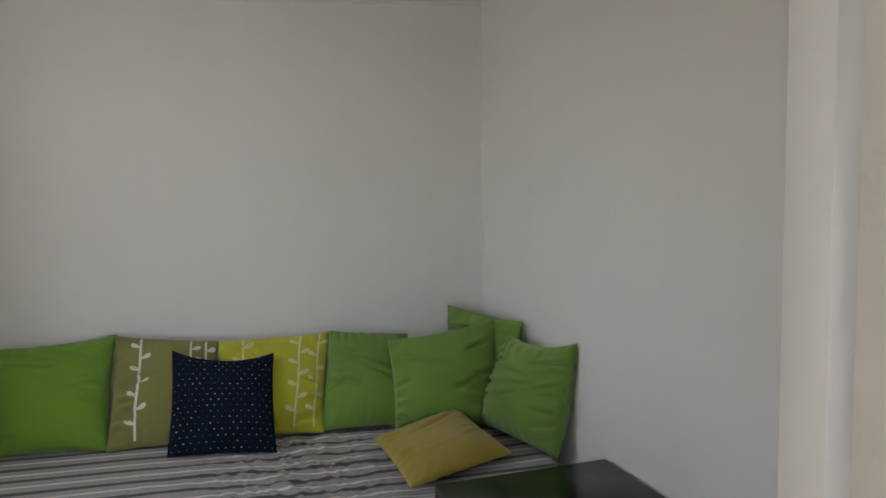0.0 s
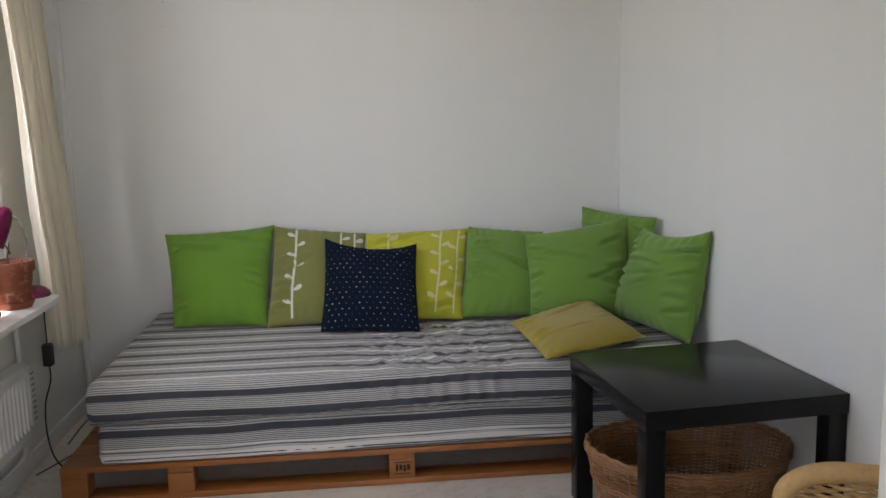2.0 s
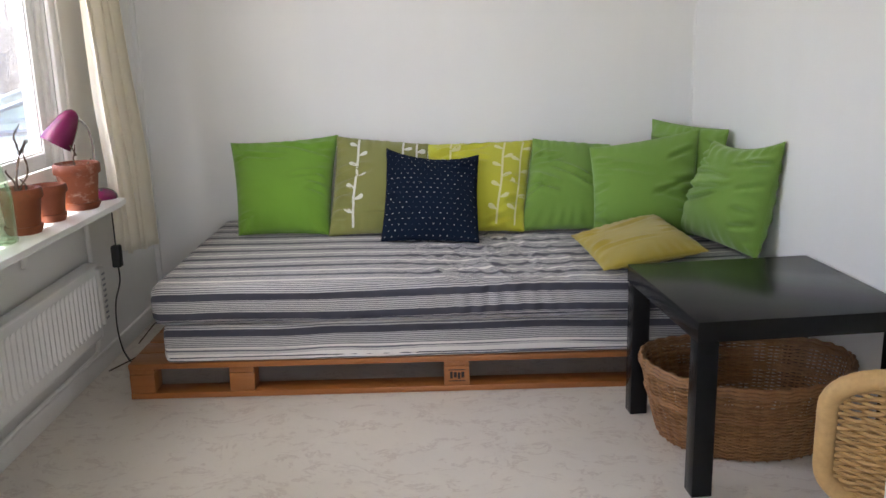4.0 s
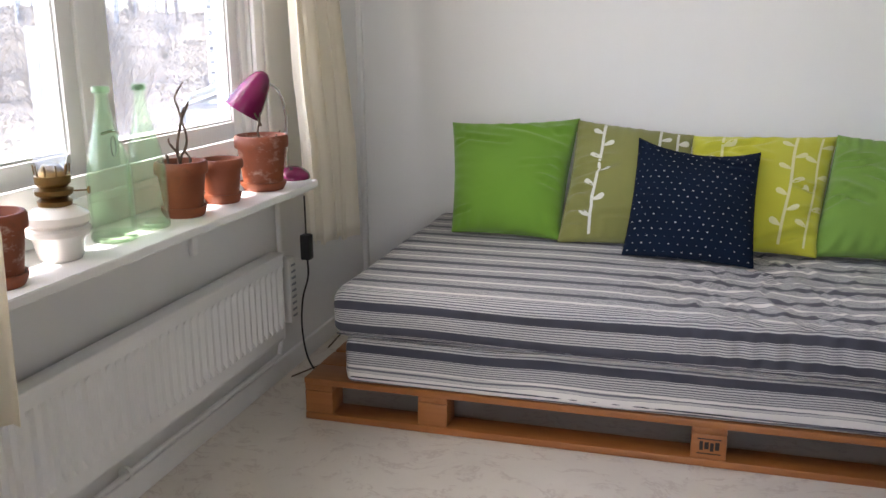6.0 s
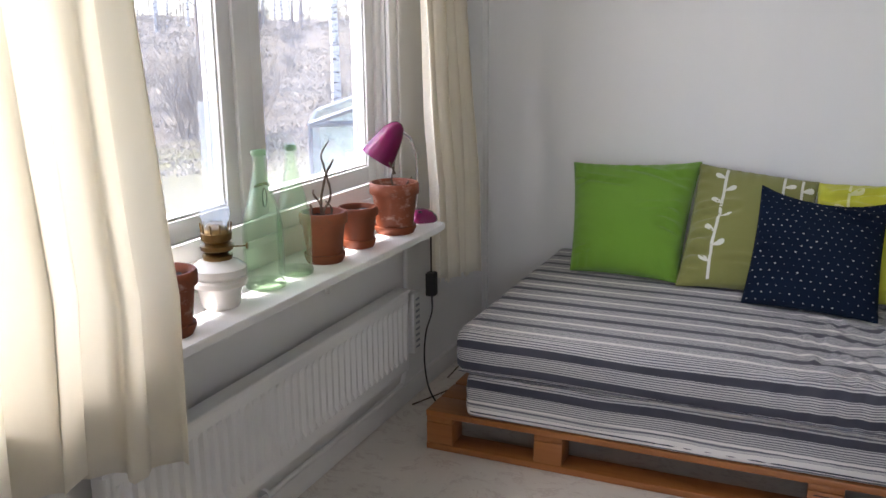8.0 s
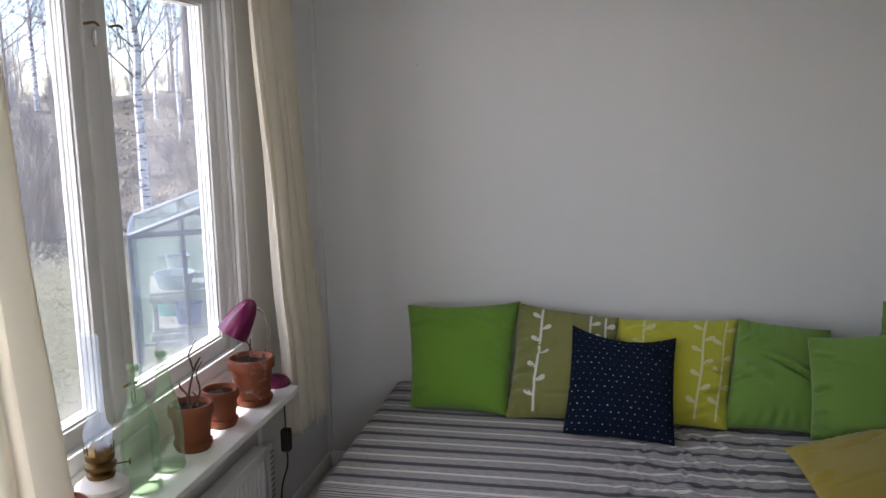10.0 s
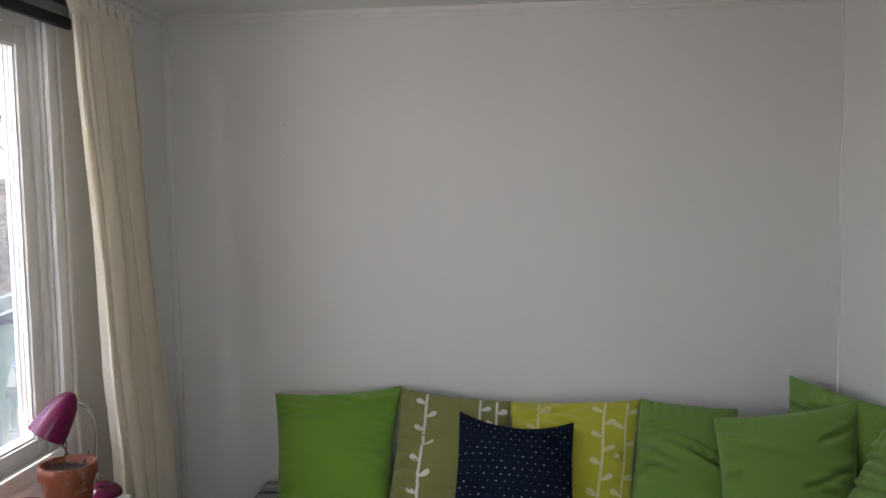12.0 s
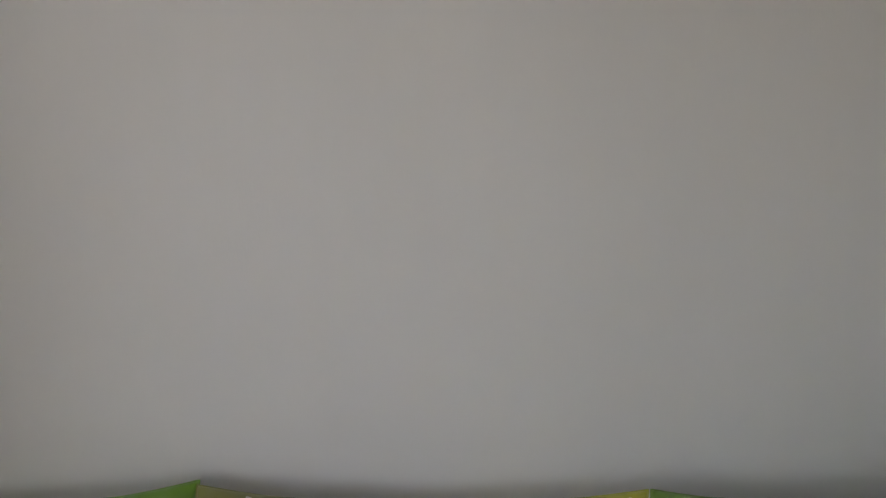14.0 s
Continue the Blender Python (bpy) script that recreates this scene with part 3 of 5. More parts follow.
# hooks and eyes of the casements
for hy, hz in ((-1.775, 2.04), (-1.655, 2.04), (-1.73, 1.0)):
    hook = part("window_hook", tube(curve_points([(0.0, hy - 0.03, hz), (0.012, hy, hz + 0.006), (0.014, hy + 0.018, hz - 0.002)], 5), 0.004, 6), M_BRASS, window, "worn brass casement hook")
    ring = [(0.010, hy + 0.010 * math.sin(a), hz - 0.035 + 0.026 * math.cos(a)) for a in np.linspace(0, 2 * math.pi, 14)[:-1]]
    part("ring", tube(ring, 0.0022, 5, closed=True), M_STEEL, hook)

# sill board with its brackets
sill = thing("window_sill", "white painted window sill board full of pots", "window sill", kind="structure")
bm = prism([(-0.012, WIN_Y1 + 0.02), (0.19, WIN_Y1 - 0.04), (0.262, -1.03), (0.268, -1.10), (0.250, -3.44), (-0.012, -3.44)], 0.752, 0.775)
bmesh.ops.bevel(bm, geom=list(bm.edges), offset=0.003, segments=2, affect="EDGES")
part("board", bm, M_WHITE, sill)
part("under_sill", boxed(WX + 0.001, 0.022, WIN_Y0 - 0.06, WIN_Y1 + 0.06, 0.776, 0.843, 0.003), M_WHITE, sill)
for by in (-1.42, -2.3):
    bm = bmesh.new()
    box(bm, WX + 0.002, 0.19, by - 0.012, by + 0.012, 0.735, 0.751, 0.002)
    box(bm, WX + 0.002, 0.03, by - 0.014, by + 0.014, 0.60, 0.735, 0.002)
    part("bracket", bm, M_WHITE, sill)

# ---- blind and curtains ----
blind = thing("roman_blind", "raised dark blue and grey striped roman blind above the window", "blind")
for x0, x1, z0, z1, mat_, nm in ((0.048, 0.062, 2.308, 2.350, M_BLIND_DARK, "upper_band"), (0.046, 0.060, 2.272, 2.308, M_BLIND_GREY, "middle_band"), (0.044, 0.066, 2.236, 2.272, M_BLIND_DARK, "lower_band")):
    part(nm, boxed(x0, x1, -3.46, -0.875, z0, z1, 0.005), mat_, blind)
rail = thing("curtain_rail", "white painted curtain board above the window", "curtain rail")
part("board", boxed(WX + 0.001, 0.105, -3.55, -0.46, 2.352, 2.372, 0.003), M_WHITE, rail)
part("rod", tube([(0.115, -3.53, 2.335), (0.115, -0.47, 2.335)], 0.009, 12), M_WHITE, rail)


def curtain(name, y_top, y_bot, x_top, x_bot, z_top, hem, folds, depth, label, phase):
    """A tab-top curtain in folds; y_top and y_bot are its ends above and below."""
    ob = thing(name, label, "curtain")
    bm = bmesh.new()
    nu, nv = folds * 10, 40
    grid = []
    for j in range(nv + 1):
        t = j / nv
        row = []
        for i in range(nu + 1):
            s = i / nu
            y = (y_top[0] * (1 - s) + y_top[1] * s) * (1 - t) + (y_bot[0] * (1 - s) + y_bot[1] * s) * t
            zb = hem[0] * (1 - s) + hem[1] * s
            a = 2 * math.pi * folds * (s + 0.05 * math.sin(5 * s + phase)) + phase
            amp = depth * (0.35 + 0.65 * t) * (0.75 + 0.4 * math.sin(3.1 * s * folds + 2 * phase))
            x = x_top + (x_bot - x_top) * min(1.0, t * 1.25) ** 1.3 + amp * math.sin(a + 0.5 * t) + 0.016 * noise.noise(Vector((s * 6, t * 3, phase)))
            y += 0.022 * math.sin(2 * a + 1.2 + t) * (0.4 + 0.6 * t)
            z = z_top * (1 - t) + zb * t + (0.012 * math.sin(a * 0.5) * t)
            row.append(bm.verts.new((x, y, z)))
        grid.append(row)
    for j in range(nv):
        for i in range(nu):
            bm.faces.new((grid[j][i], grid[j][i + 1], grid[j + 1][i + 1], grid[j + 1][i]))
    me = mesh_from(bm, "cloth")
    c = part("cloth", me, M_CURTAIN, ob, angle=180)
    mod = c.modifiers.new("thick", "SOLIDIFY")
    mod.thickness = 0.0016
    n = folds + 2
    for k in range(n):
        s = (k + 0.5) / n
        y = y_top[0] * (1 - s) + y_top[1] * s
        loop = [(0.115 + 0.016 * math.cos(a), y, 2.335 + 0.016 * math.sin(a)) for a in np.linspace(-0.6, math.pi + 0.6, 10)]
        loop = [(x_top - 0.006, y, z_top - 0.02)] + [p for p in reversed(loop)] + [(x_top + 0.008, y, z_top - 0.02)]
        bm = bmesh.new()
        a = [bm.verts.new((p[0], p[1] - 0.022, p[2])) for p in loop]
        b = [bm.verts.new((p[0], p[1] + 0.022, p[2])) for p in loop]
        for q in range(len(loop) - 1):
            bm.faces.new((a[q], a[q + 1], b[q + 1], b[q]))
        part("tab", bm, M_CURTAIN, c, angle=180)
    return ob


curtain("curtain", (-1.00, -0.575), (-0.96, -0.50), 0.128, 0.188, 2.285, (0.535, 0.465), 5, 0.030, "cream cotton tab-top curtain drawn aside, hanging past the sill", 0.4)
curtain("curtain", (-3.44, -2.34), (-3.46, -2.47), 0.125, 0.29, 2.285, (0.83, 0.565), 6, 0.036, "cream cotton tab-top curtain glowing in the daylight", 1.3)

# ---- radiator, pipe and wiring ----
rad = thing("radiator", "white enamelled panel radiator under the window sill", "radiator")
R_Y0, R_Y1, R_Z0, R_Z1 = -2.50, -0.985, 0.195, 0.505
bm = bmesh.new()
ny = 38 * 6
pitch = (R_Y1 - R_Y0 - 0.06) / 38
cols = []
for i in range(ny + 1):
    y = R_Y0 + 0.03 + i * pitch / 6
    ph = (i % 6) / 6
    d = 0.011 if 0.3 < ph < 0.8 else 0.0
    cols.append([bm.verts.new((0.088 + dd, y, z)) for z, dd in ((R_Z0 + 0.012, 0.011), (R_Z0 + 0.045, 0.011), (R_Z0 + 0.062, 0.011 - d), (R_Z1 - 0.062, 0.011 - d), (R_Z1 - 0.045, 0.011), (R_Z1 - 0.012, 0.011))])
for a, b in zip(cols, cols[1:]):
    for k in range(5):
        bm.faces.new((a[k], a[k + 1], b[k + 1], b[k]))
part("front_panel", bm, M_RAD, rad, angle=25)
bm = bmesh.new()
box(bm, 0.050, 0.099, R_Y0 + 0.012, R_Y0 + 0.031, R_Z0, R_Z1 - 0.006, 0.008)
box(bm, 0.050, 0.099, R_Y1 - 0.031, R_Y1 - 0.012, R_Z0, R_Z1 - 0.006, 0.008)
box(bm, 0.050, 0.070, R_Y0 + 0.03, R_Y1 - 0.03, R_Z0 + 0.005, R_Z1 - 0.015)
part("back_panel", bm, M_RAD, rad)
part("top_grille", boxed(0.045, 0.102, R_Y0, R_Y1, R_Z1 - 0.014, R_Z1, 0.005), M_RAD, rad)
part("bottom_rail", boxed(0.060, 0.098, R_Y0 + 0.03, R_Y1 - 0.03, R_Z0, R_Z0 + 0.014, 0.004), M_RAD, rad)
for k in range(2):
    part("wall_bracket", boxed(WX + 0.001, 0.05, R_Y0 + 0.3 + k * 0.95, R_Y0 + 0.33 + k * 0.95, R_Z0 + 0.02, R_Z1 - 0.03, 0.002), M_RAD, rad)
pipe = thing("heating_pipe", "white painted heating pipe along the skirting", "pipe")
part("pipe_run", tube(curve_points([(0.045, -3.55, 0.105), (0.045, -2.4, 0.105), (0.045, -1.2, 0.105), (0.045, -0.98, 0.107), (0.047, -0.955, 0.125), (0.06, -0.957, 0.20), (0.07, -0.98, 0.225)], 6), 0.009, 10), M_WHITE, pipe)
for py in (-2.9, -1.85):
    bm = lathe([(0.0, -0.006), (0.019, -0.006), (0.019, 0.006), (0.0, 0.006)], 14)
    part("pipe_clip", bm, M_WHITE, pipe, m=pose(0.036, py, 0.105, 90))
part("riser", tube([(0.035, -0.89, 0.42), (0.035, -0.89, 0.752)], 0.010, 10), M_WHITE, pipe)

strip = thing("power_strip", "white plastic multiple socket fixed to the wall", "power strip")
part("body", boxed(WX + 0.001, 0.055, -0.862, -0.806, 0.20, 0.445, 0.006), M_PLASTIC, strip)
bm = bmesh.new()
for k in range(9):
    box(bm, 0.0555, 0.0575, -0.85, -0.818, 0.222 + 0.024 * k, 0.230 + 0.024 * k)
part("slot", bm, M_ZINC, strip)
adapter = thing("cable_adapter", "black plastic adapter on the lamp cable", "adapter")
part("body", boxed(0.15, 0.185, -0.965, -0.925, 0.475, 0.565, 0.006), M_RUBBER, adapter)
part("cable", tube(curve_points([(0.167, -0.945, 0.70), (0.167, -0.945, 0.565)], 3), 0.003, 6), M_RUBBER, adapter)
part("cable", tube(curve_points([(0.168, -0.945, 0.478), (0.165, -0.94, 0.41), (0.135, -0.93, 0.32), (0.13, -0.935, 0.21), (0.145, -0.93, 0.10), (0.19, -0.93, 0.03), (0.225, -0.925, 0.008), (0.24, -0.86, 0.01), (0.215, -0.80, 0.035)], 7), 0.0035, 6), M_RUBBER, adapter)
plug = thing("power_plug", "black mains plug lying on the floor by the pallet", "plug")
part("body", lathe([(0.0, 0.0), (0.019, 0.0), (0.022, 0.012), (0.02, 0.03), (0.008, 0.05), (0.0, 0.05)], 16), M_RUBBER, plug, m=pose(0.215, -0.80, 0.022, 0, 90, 40))
wire = thing("thin_wire", "thin pale brown cable curling on the floor", "cable")
part("strand", tube(curve_points([(0.06, -0.9, 0.006), (0.13, -0.72, 0.006), (0.20, -0.60, 0.03), (0.215, -0.55, 0.10), (0.19, -0.62, 0.13), (0.14, -0.74, 0.07)], 8), 0.003, 6), M_STEM, wire)


# ---- day bed: pallet, two mattresses, cushions ----
def plank(name, x0, x1, y0, y1, z0, z1, parent, material=None, label=""):
    c = ((x0 + x1) / 2, (y0 + y1) / 2, (z0 + z1) / 2)
    bm = boxed(x0 - c[0], x1 - c[0], y0 - c[1], y1 - c[1], z0 - c[2], z1 - c[2], 0.003)
    return part(name, bm, material or M_PALLET, parent, label, m=pose(*c))


PAL_X0, PAL_X1, PAL_Y0, PAL_Y1 = 0.258, 2.70, -1.205, -0.02
pallet = thing("pallet_base", "orange-stained pine pallet base standing on the floor", "pallet")
blocks = ((0.258, 0.355), (0.648, 0.745), (1.488, 1.588), (2.30, 2.40), (2.60, 2.70))
for y0, y1 in ((-1.205, -1.105), (-0.66, -0.56), (-0.12, -0.02)):
    for x0, x1 in blocks:
        plank("block", x0, x1, y0 + 0.004, y1 - 0.004, 0.024, 0.100, pallet)
    plank("runner", PAL_X0, PAL_X1, y0, y1, 0.0, 0.0235, pallet)
for x0, x1 in blocks:
    plank("cross_board", x0, x1, PAL_Y0 + 0.006, PAL_Y1 - 0.004, 0.1005, 0.122, pallet, M_PALLET_Y)
n_deck = 9
for k in range(n_deck):
    w = (PAL_Y1 - PAL_Y0) / n_deck
    y0 = PAL_Y0 + k * w
    plank("deck_board", PAL_X0, PAL_X1, y0 + 0.001, y0 + w - (0.012 if k else 0.004), 0.1225, 0.145, pallet)
# the pallet maker's stamp, too worn to read
for sx, sw, sz, sh in ((1.512, 0.010, 0.052, 0.028), (1.526, 0.012, 0.056, 0.022), (1.542, 0.010, 0.050, 0.026), (1.556, 0.012, 0.055, 0.024), (1.505, 0.068, 0.086, 0.003), (1.505, 0.068, 0.040, 0.003)):
    part("stamp", boxed(sx, sx + sw, -1.2022, -1.2008, sz, sz + sh), M_INK, pallet, "worn dark stamp")


def mattress(name, x0, x1, y0, y1, z0, z1, radius, label, top_v, front_v, seed, sag=0.0):
    """A foam mattress in a striped cover; stripes run along its length. top_v and front_v set where the stripes start."""
    ob = thing(name, label, "mattress")
    prof = []   # (y, z, face): from the back edge over the top, down the front and under
    H = z1 - z0
    ny = 100
    for k in range(ny + 1):
        prof.append((y1 + (y0 + radius - y1) * k / ny, z1, 0))
    for k in range(1, 6):
        a = k / 5 * math.pi / 2
        prof.append((y0 + radius - radius * math.sin(a), z1 - radius + radius * math.cos(a), 0 if k < 3 else 1))
    for k in range(1, 11):
        prof.append((y0, z1 - radius - (H - 2 * radius) * k / 10, 1))
    for k in range(1, 6):
        a = k / 5 * math.pi / 2
        prof.append((y0 + radius - radius * math.cos(a), z0 + radius - radius * math.sin(a), 1))
    prof.append((y1, z0, 2))
    nx = 320
    bm = bmesh.new()
    uvl = bm.loops.layers.uv.new("UVMap")
    rows = []
    vtop, vfront = [], []
    for k, (y, z, f) in enumerate(prof):
        vtop.append(top_v + (y1 - y if f == 0 else (y1 - y0)))
        vfront.append(z1 - z)
    cy, cz = (y0 + y1) / 2, (z0 + z1) / 2
    for i in range(nx + 1):
        s = i / nx
        x = x0 + (x1 - x0) * s
        edge = min(x - x0, x1 - x)
        shrink = 0.0
        if edge < radius:
            shrink = radius - math.sqrt(max(0.0, radius ** 2 - (radius - edge) ** 2))
        row = []
        for y, z, f in prof:
            p = Vector((x, y, z))
            big = noise.noise(Vector((x * 1.6 + seed, y * 2.0, z * 4)))
            dz = 0.007 * big
            dy = 0.012 * noise.noise(Vector((x * 1.3, z * 6, seed + 4)))
            # creases where the cover is loose, on the top and the front near the middle
            loose = math.exp(-((x - 1.72) / 0.36) ** 2) if seed < 1 else 0.25 * math.exp(-((x - 1.5) / 0.5) ** 2)
            if f == 0 and y < -0.1:
                wr = noise.noise(Vector((x * 34 + 2.0 * noise.noise(Vector((x * 9, y * 9, 3))), y * 20, seed))) + 0.7 * noise.noise(Vector((x * 13, y * 12, seed + 5)))
                dz += loose * 0.013 * max(-0.5, wr) * max(0.0, min(1.0, (-y - 0.2) * 4))
                dz += 0.0025 * noise.noise(Vector((x * 3, y * 26, seed + 9)))
            if f == 1:
                dy += 0.005 * noise.noise(Vector((x * 2.2, z * 30, seed + 2))) + loose * 0.004 * math.sin(x * 95 + 3 * noise.noise(Vector((x * 5, z * 5, 1))))
            if f == 0:
                dz -= sag * math.exp(-((x - 2.0) / 0.7) ** 2)
            zz = z + dz * (1 if z > cz else 0.3)
            zz = cz + (zz - cz) * (1 - shrink / (H / 2) * 0.8)
            yy = y + (dy if y < y0 + radius * 1.5 else 0)
            yy = yy + shrink * 0.6 if y < cy else yy
            row.append(bm.verts.new((x, yy, zz)))
        rows.append(row)
    for i in range(nx):
        for k in range(len(prof) - 1):
            f = bm.faces.new((rows[i][k], rows[i + 1][k], rows[i + 1][k + 1], rows[i][k + 1]))
            front = prof[k + 1][2] >= 1
            drop = (vfront[k] + vfront[k + 1]) / 2
            at, v0, pace = [b for b in front_v if drop >= b[0] - 1e-6][-1][1:] if front else (0, 0, 1)
            for lp, (ii, kk) in zip(f.loops, ((i, k), (i + 1, k), (i + 1, k + 1), (i, k + 1))):
                xx = x0 + (x1 - x0) * ii / nx
                wave = 0.010 * noise.noise(Vector((xx * 1.1, seed, 0.5))) + 0.004 * noise.noise(Vector((xx * 4.0, seed, 7.5)))
                lp[uvl].uv = (xx, v0 + (vfront[kk] - at) * pace + wave if front else vtop[kk] + 0.4 * wave)
    for i, rev in ((0, False), (nx, True)):
        f = bm.faces.new(rows[i] if rev else list(reversed(rows[i])))
        for lp in f.loops:
            lp[uvl].uv = (lp.vert.co.y, front_v[0][2] + z1 - lp.vert.co.z - front_v[0][1])
    part("cover", bm, M_COVER, ob, angle=180)
    part("zip_seam", tube([(x0 + 0.02, y0 - 0.001, (z0 + z1) / 2 - H * 0.36), (x1 - 0.02, y0 - 0.001, (z0 + z1) / 2 - H * 0.36)], 0.0025, 6), M_COVER, ob)
    return ob


mattress("mattress", 0.405, 2.745, -1.205, -0.03, 0.146, 0.298, 0.022, "lower foam mattress in a grey and white striped cover", 0.0, ((0.0, 0.016, 0.136, 1.0), (0.098, 0.112, 0.0734, 0.55)), 2.0)
mattress("mattress", 0.375, 2.745, -1.235, -0.03, 0.299, 0.468, 0.045, "upper foam mattress in a creased grey and white striped cover", 0.02, ((0.0, 0.036, 0.136, 1.0), (0.088, 0.112, 0.136, 1.0)), 0.5, 0.018)


def cushion(label, corners, thick, material, seed, vines=(), wrinkle=1.0, pinch=0.045, drop=0.0):
    """A soft square cushion between four corners (lower left, lower right, upper right, upper left, seen from its front)."""
    bl, br, tr, tl = [Vector(c) for c in corners]
    nrm = ((br - bl) + (tr - tl)).cross((tl - bl) + (tr - br)).normalized()

    dice = random.Random(int(seed * 100))
    # long folds that run in from the side seams, some across the middle
    folds = []
    for k in range(int(4 + 7 * wrinkle)):
        side_u = dice.choice((-1, 1))
        reach = dice.uniform(0.25, 0.6) if k % 4 else dice.uniform(0.7, 1.5)
        folds.append((side_u, dice.uniform(-0.85, 0.8), reach, dice.uniform(-0.35, 0.35), dice.uniform(0.030, 0.065), dice.uniform(0.012, 0.024) * wrinkle, dice.uniform(0, 6)))

    def folded(u, v):
        d = 0.0
        for side_u, v0, reach, slope, w, deep, ph in folds:
            run = (1 - side_u * u)
            if run > reach:
                continue
            off = v - v0 - slope * run - 0.05 * math.sin(3 * run + ph)
            if abs(off) > 5 * w:
                continue
            fade = math.sin(math.pi * min(1.0, (run + 0.05) / (reach + 0.05))) ** 0.7
            d += deep * fade * (0.8 * math.exp(-((off - 1.5 * w) / (1.1 * w)) ** 2) - math.exp(-(off / w) ** 2) + 0.4 * math.exp(-((off + 1.6 * w) / w) ** 2))
        return d

    def place(u, v, side, lift=0.0):
        pu = u * (1 - pinch * (1 - v * v) * abs(u) ** 3)
        pv = v * (1 - pinch * (1 - u * u) * abs(v) ** 3)
        a, b = (pu + 1) / 2, (pv + 1) / 2
        p = bl * (1 - a) * (1 - b) + br * a * (1 - b) + tr * a * b + tl * (1 - a) * b
        p = p + (bl - tl) * drop * (1 - u * u) * max(0.0, v) ** 2
        h = max(0.0, (1 - u * u) * (1 - v * v)) ** 0.46
        h *= 1.0 + 0.30 * (-v) * (1 - v * v)
        wr = noise.noise(Vector((u * 1.3 + seed, v * 1.3, side + seed * 2)))
        far = max(abs(u), abs(v))
        pucker = math.sin(24 * (v if abs(u) > abs(v) else u) + 6 * wr + seed) * far ** 6 * (1 - far ** 12)
        d = thick / 2 * h * (1 + 0.14 * wr) + (0.009 * pucker * wrinkle + (folded(u, v) * (1 - far ** 8) if side > 0 else 0.0))
        return p + nrm * (side * d + (lift if side > 0 else 0))

    N = 60
    bm = bmesh.new()
    uvl = bm.loops.layers.uv.new("UVMap")
    ss = [math.sin(math.pi / 2 * (2 * i / N - 1)) * 0.45 + (2 * i / N - 1) * 0.55 for i in range(N + 1)]
    front = [[bm.verts.new(place(u, v, 1)) for u in ss] for v in ss]
    back = [[front[j][i] if i in (0, N) or j in (0, N) else bm.verts.new(place(ss[i], ss[j], -1)) for i in range(N + 1)] for j in range(N + 1)]
    for g in (front, back):
        for j in range(N):
            for i in range(N):
                quad = (g[j][i], g[j][i + 1], g[j + 1][i + 1], g[j + 1][i])
                f = bm.faces.new(quad if g is front else tuple(reversed(quad)))
                idx = ((j, i), (j, i + 1), (j + 1, i + 1), (j + 1, i))
                for lp, (jj, ii) in zip(f.loops, idx if g is front else tuple(reversed(idx))):
                    lp[uvl].uv = ((ss[ii] + 1) / 2, (ss[jj] + 1) / 2)
    ob = thing("cushion", label, "cushion", group="cushions on the day bed")
    part("cover", bm, material, ob, angle=180)
    rim = [place(u, -1, 1) for u in ss] + [place(1, v, 1) for v in ss[1:]] + [place(u, 1, 1) for u in reversed(ss[:-1])] + [place(-1, v, 1) for v in reversed(ss[1:-1])]
    part("seam", tube(rim, 0.0022, 5, closed=True), material, ob)
    # printed twigs: a stem and leaves that follow the cloth
    ink = M_PRINT_PALE if material is M_YELLOW else M_PRINT
    for uu, lean, leaves, w in vines:
        bm = bmesh.new()
        steps = 40
        def at(t, off):
            v = -0.93 + 1.86 * t
            u = uu + lean * t + 0.012 * math.sin(9 * t + seed)
            return place(max(-0.99, min(0.99, u + off)), v, 1, 0.0022)
        prev = None
        for k in range(steps + 1):
            t = k / steps
            cur = (bm.verts.new(at(t, -w)), bm.verts.new(at(t, w)))
            if prev:
                bm.faces.new((prev[0], prev[1], cur[1], cur[0]))
            prev = cur
        part("printed_stem", bm, ink, ob, "pale printed twig", angle=180)
        for q in range(leaves):
            t0 = 0.07 + 0.88 * (q + 0.5) / leaves
            sgn = 1 if q % 2 else -1
            bm = bmesh.new()
            L, W = 0.23, 0.080
            ring = []
            for a in np.linspace(0, 2 * math.pi, 15)[:-1]:
                lx = L / 2 - L / 2 * math.cos(a)
                ly = W * math.sin(a) * (0.4 + 0.9 * (lx / L)) * 0.75
                ring.append(bm.verts.new(at(min(1, max(0, t0 + lx * 0.21 + ly * 0.42)), sgn * (w * 0.5 + lx * 0.80) - ly * 0.3 * sgn)))
            mid = bm.verts.new(at(min(1, t0 + L / 2 * 0.21), sgn * (w * 0.5 + L * 0.40)))
            for a in range(len(ring)):
                bm.faces.new((mid, ring[a], ring[(a + 1) % len(ring)]))
            part("printed_leaf", bm, ink, ob, angle=180)
    return ob


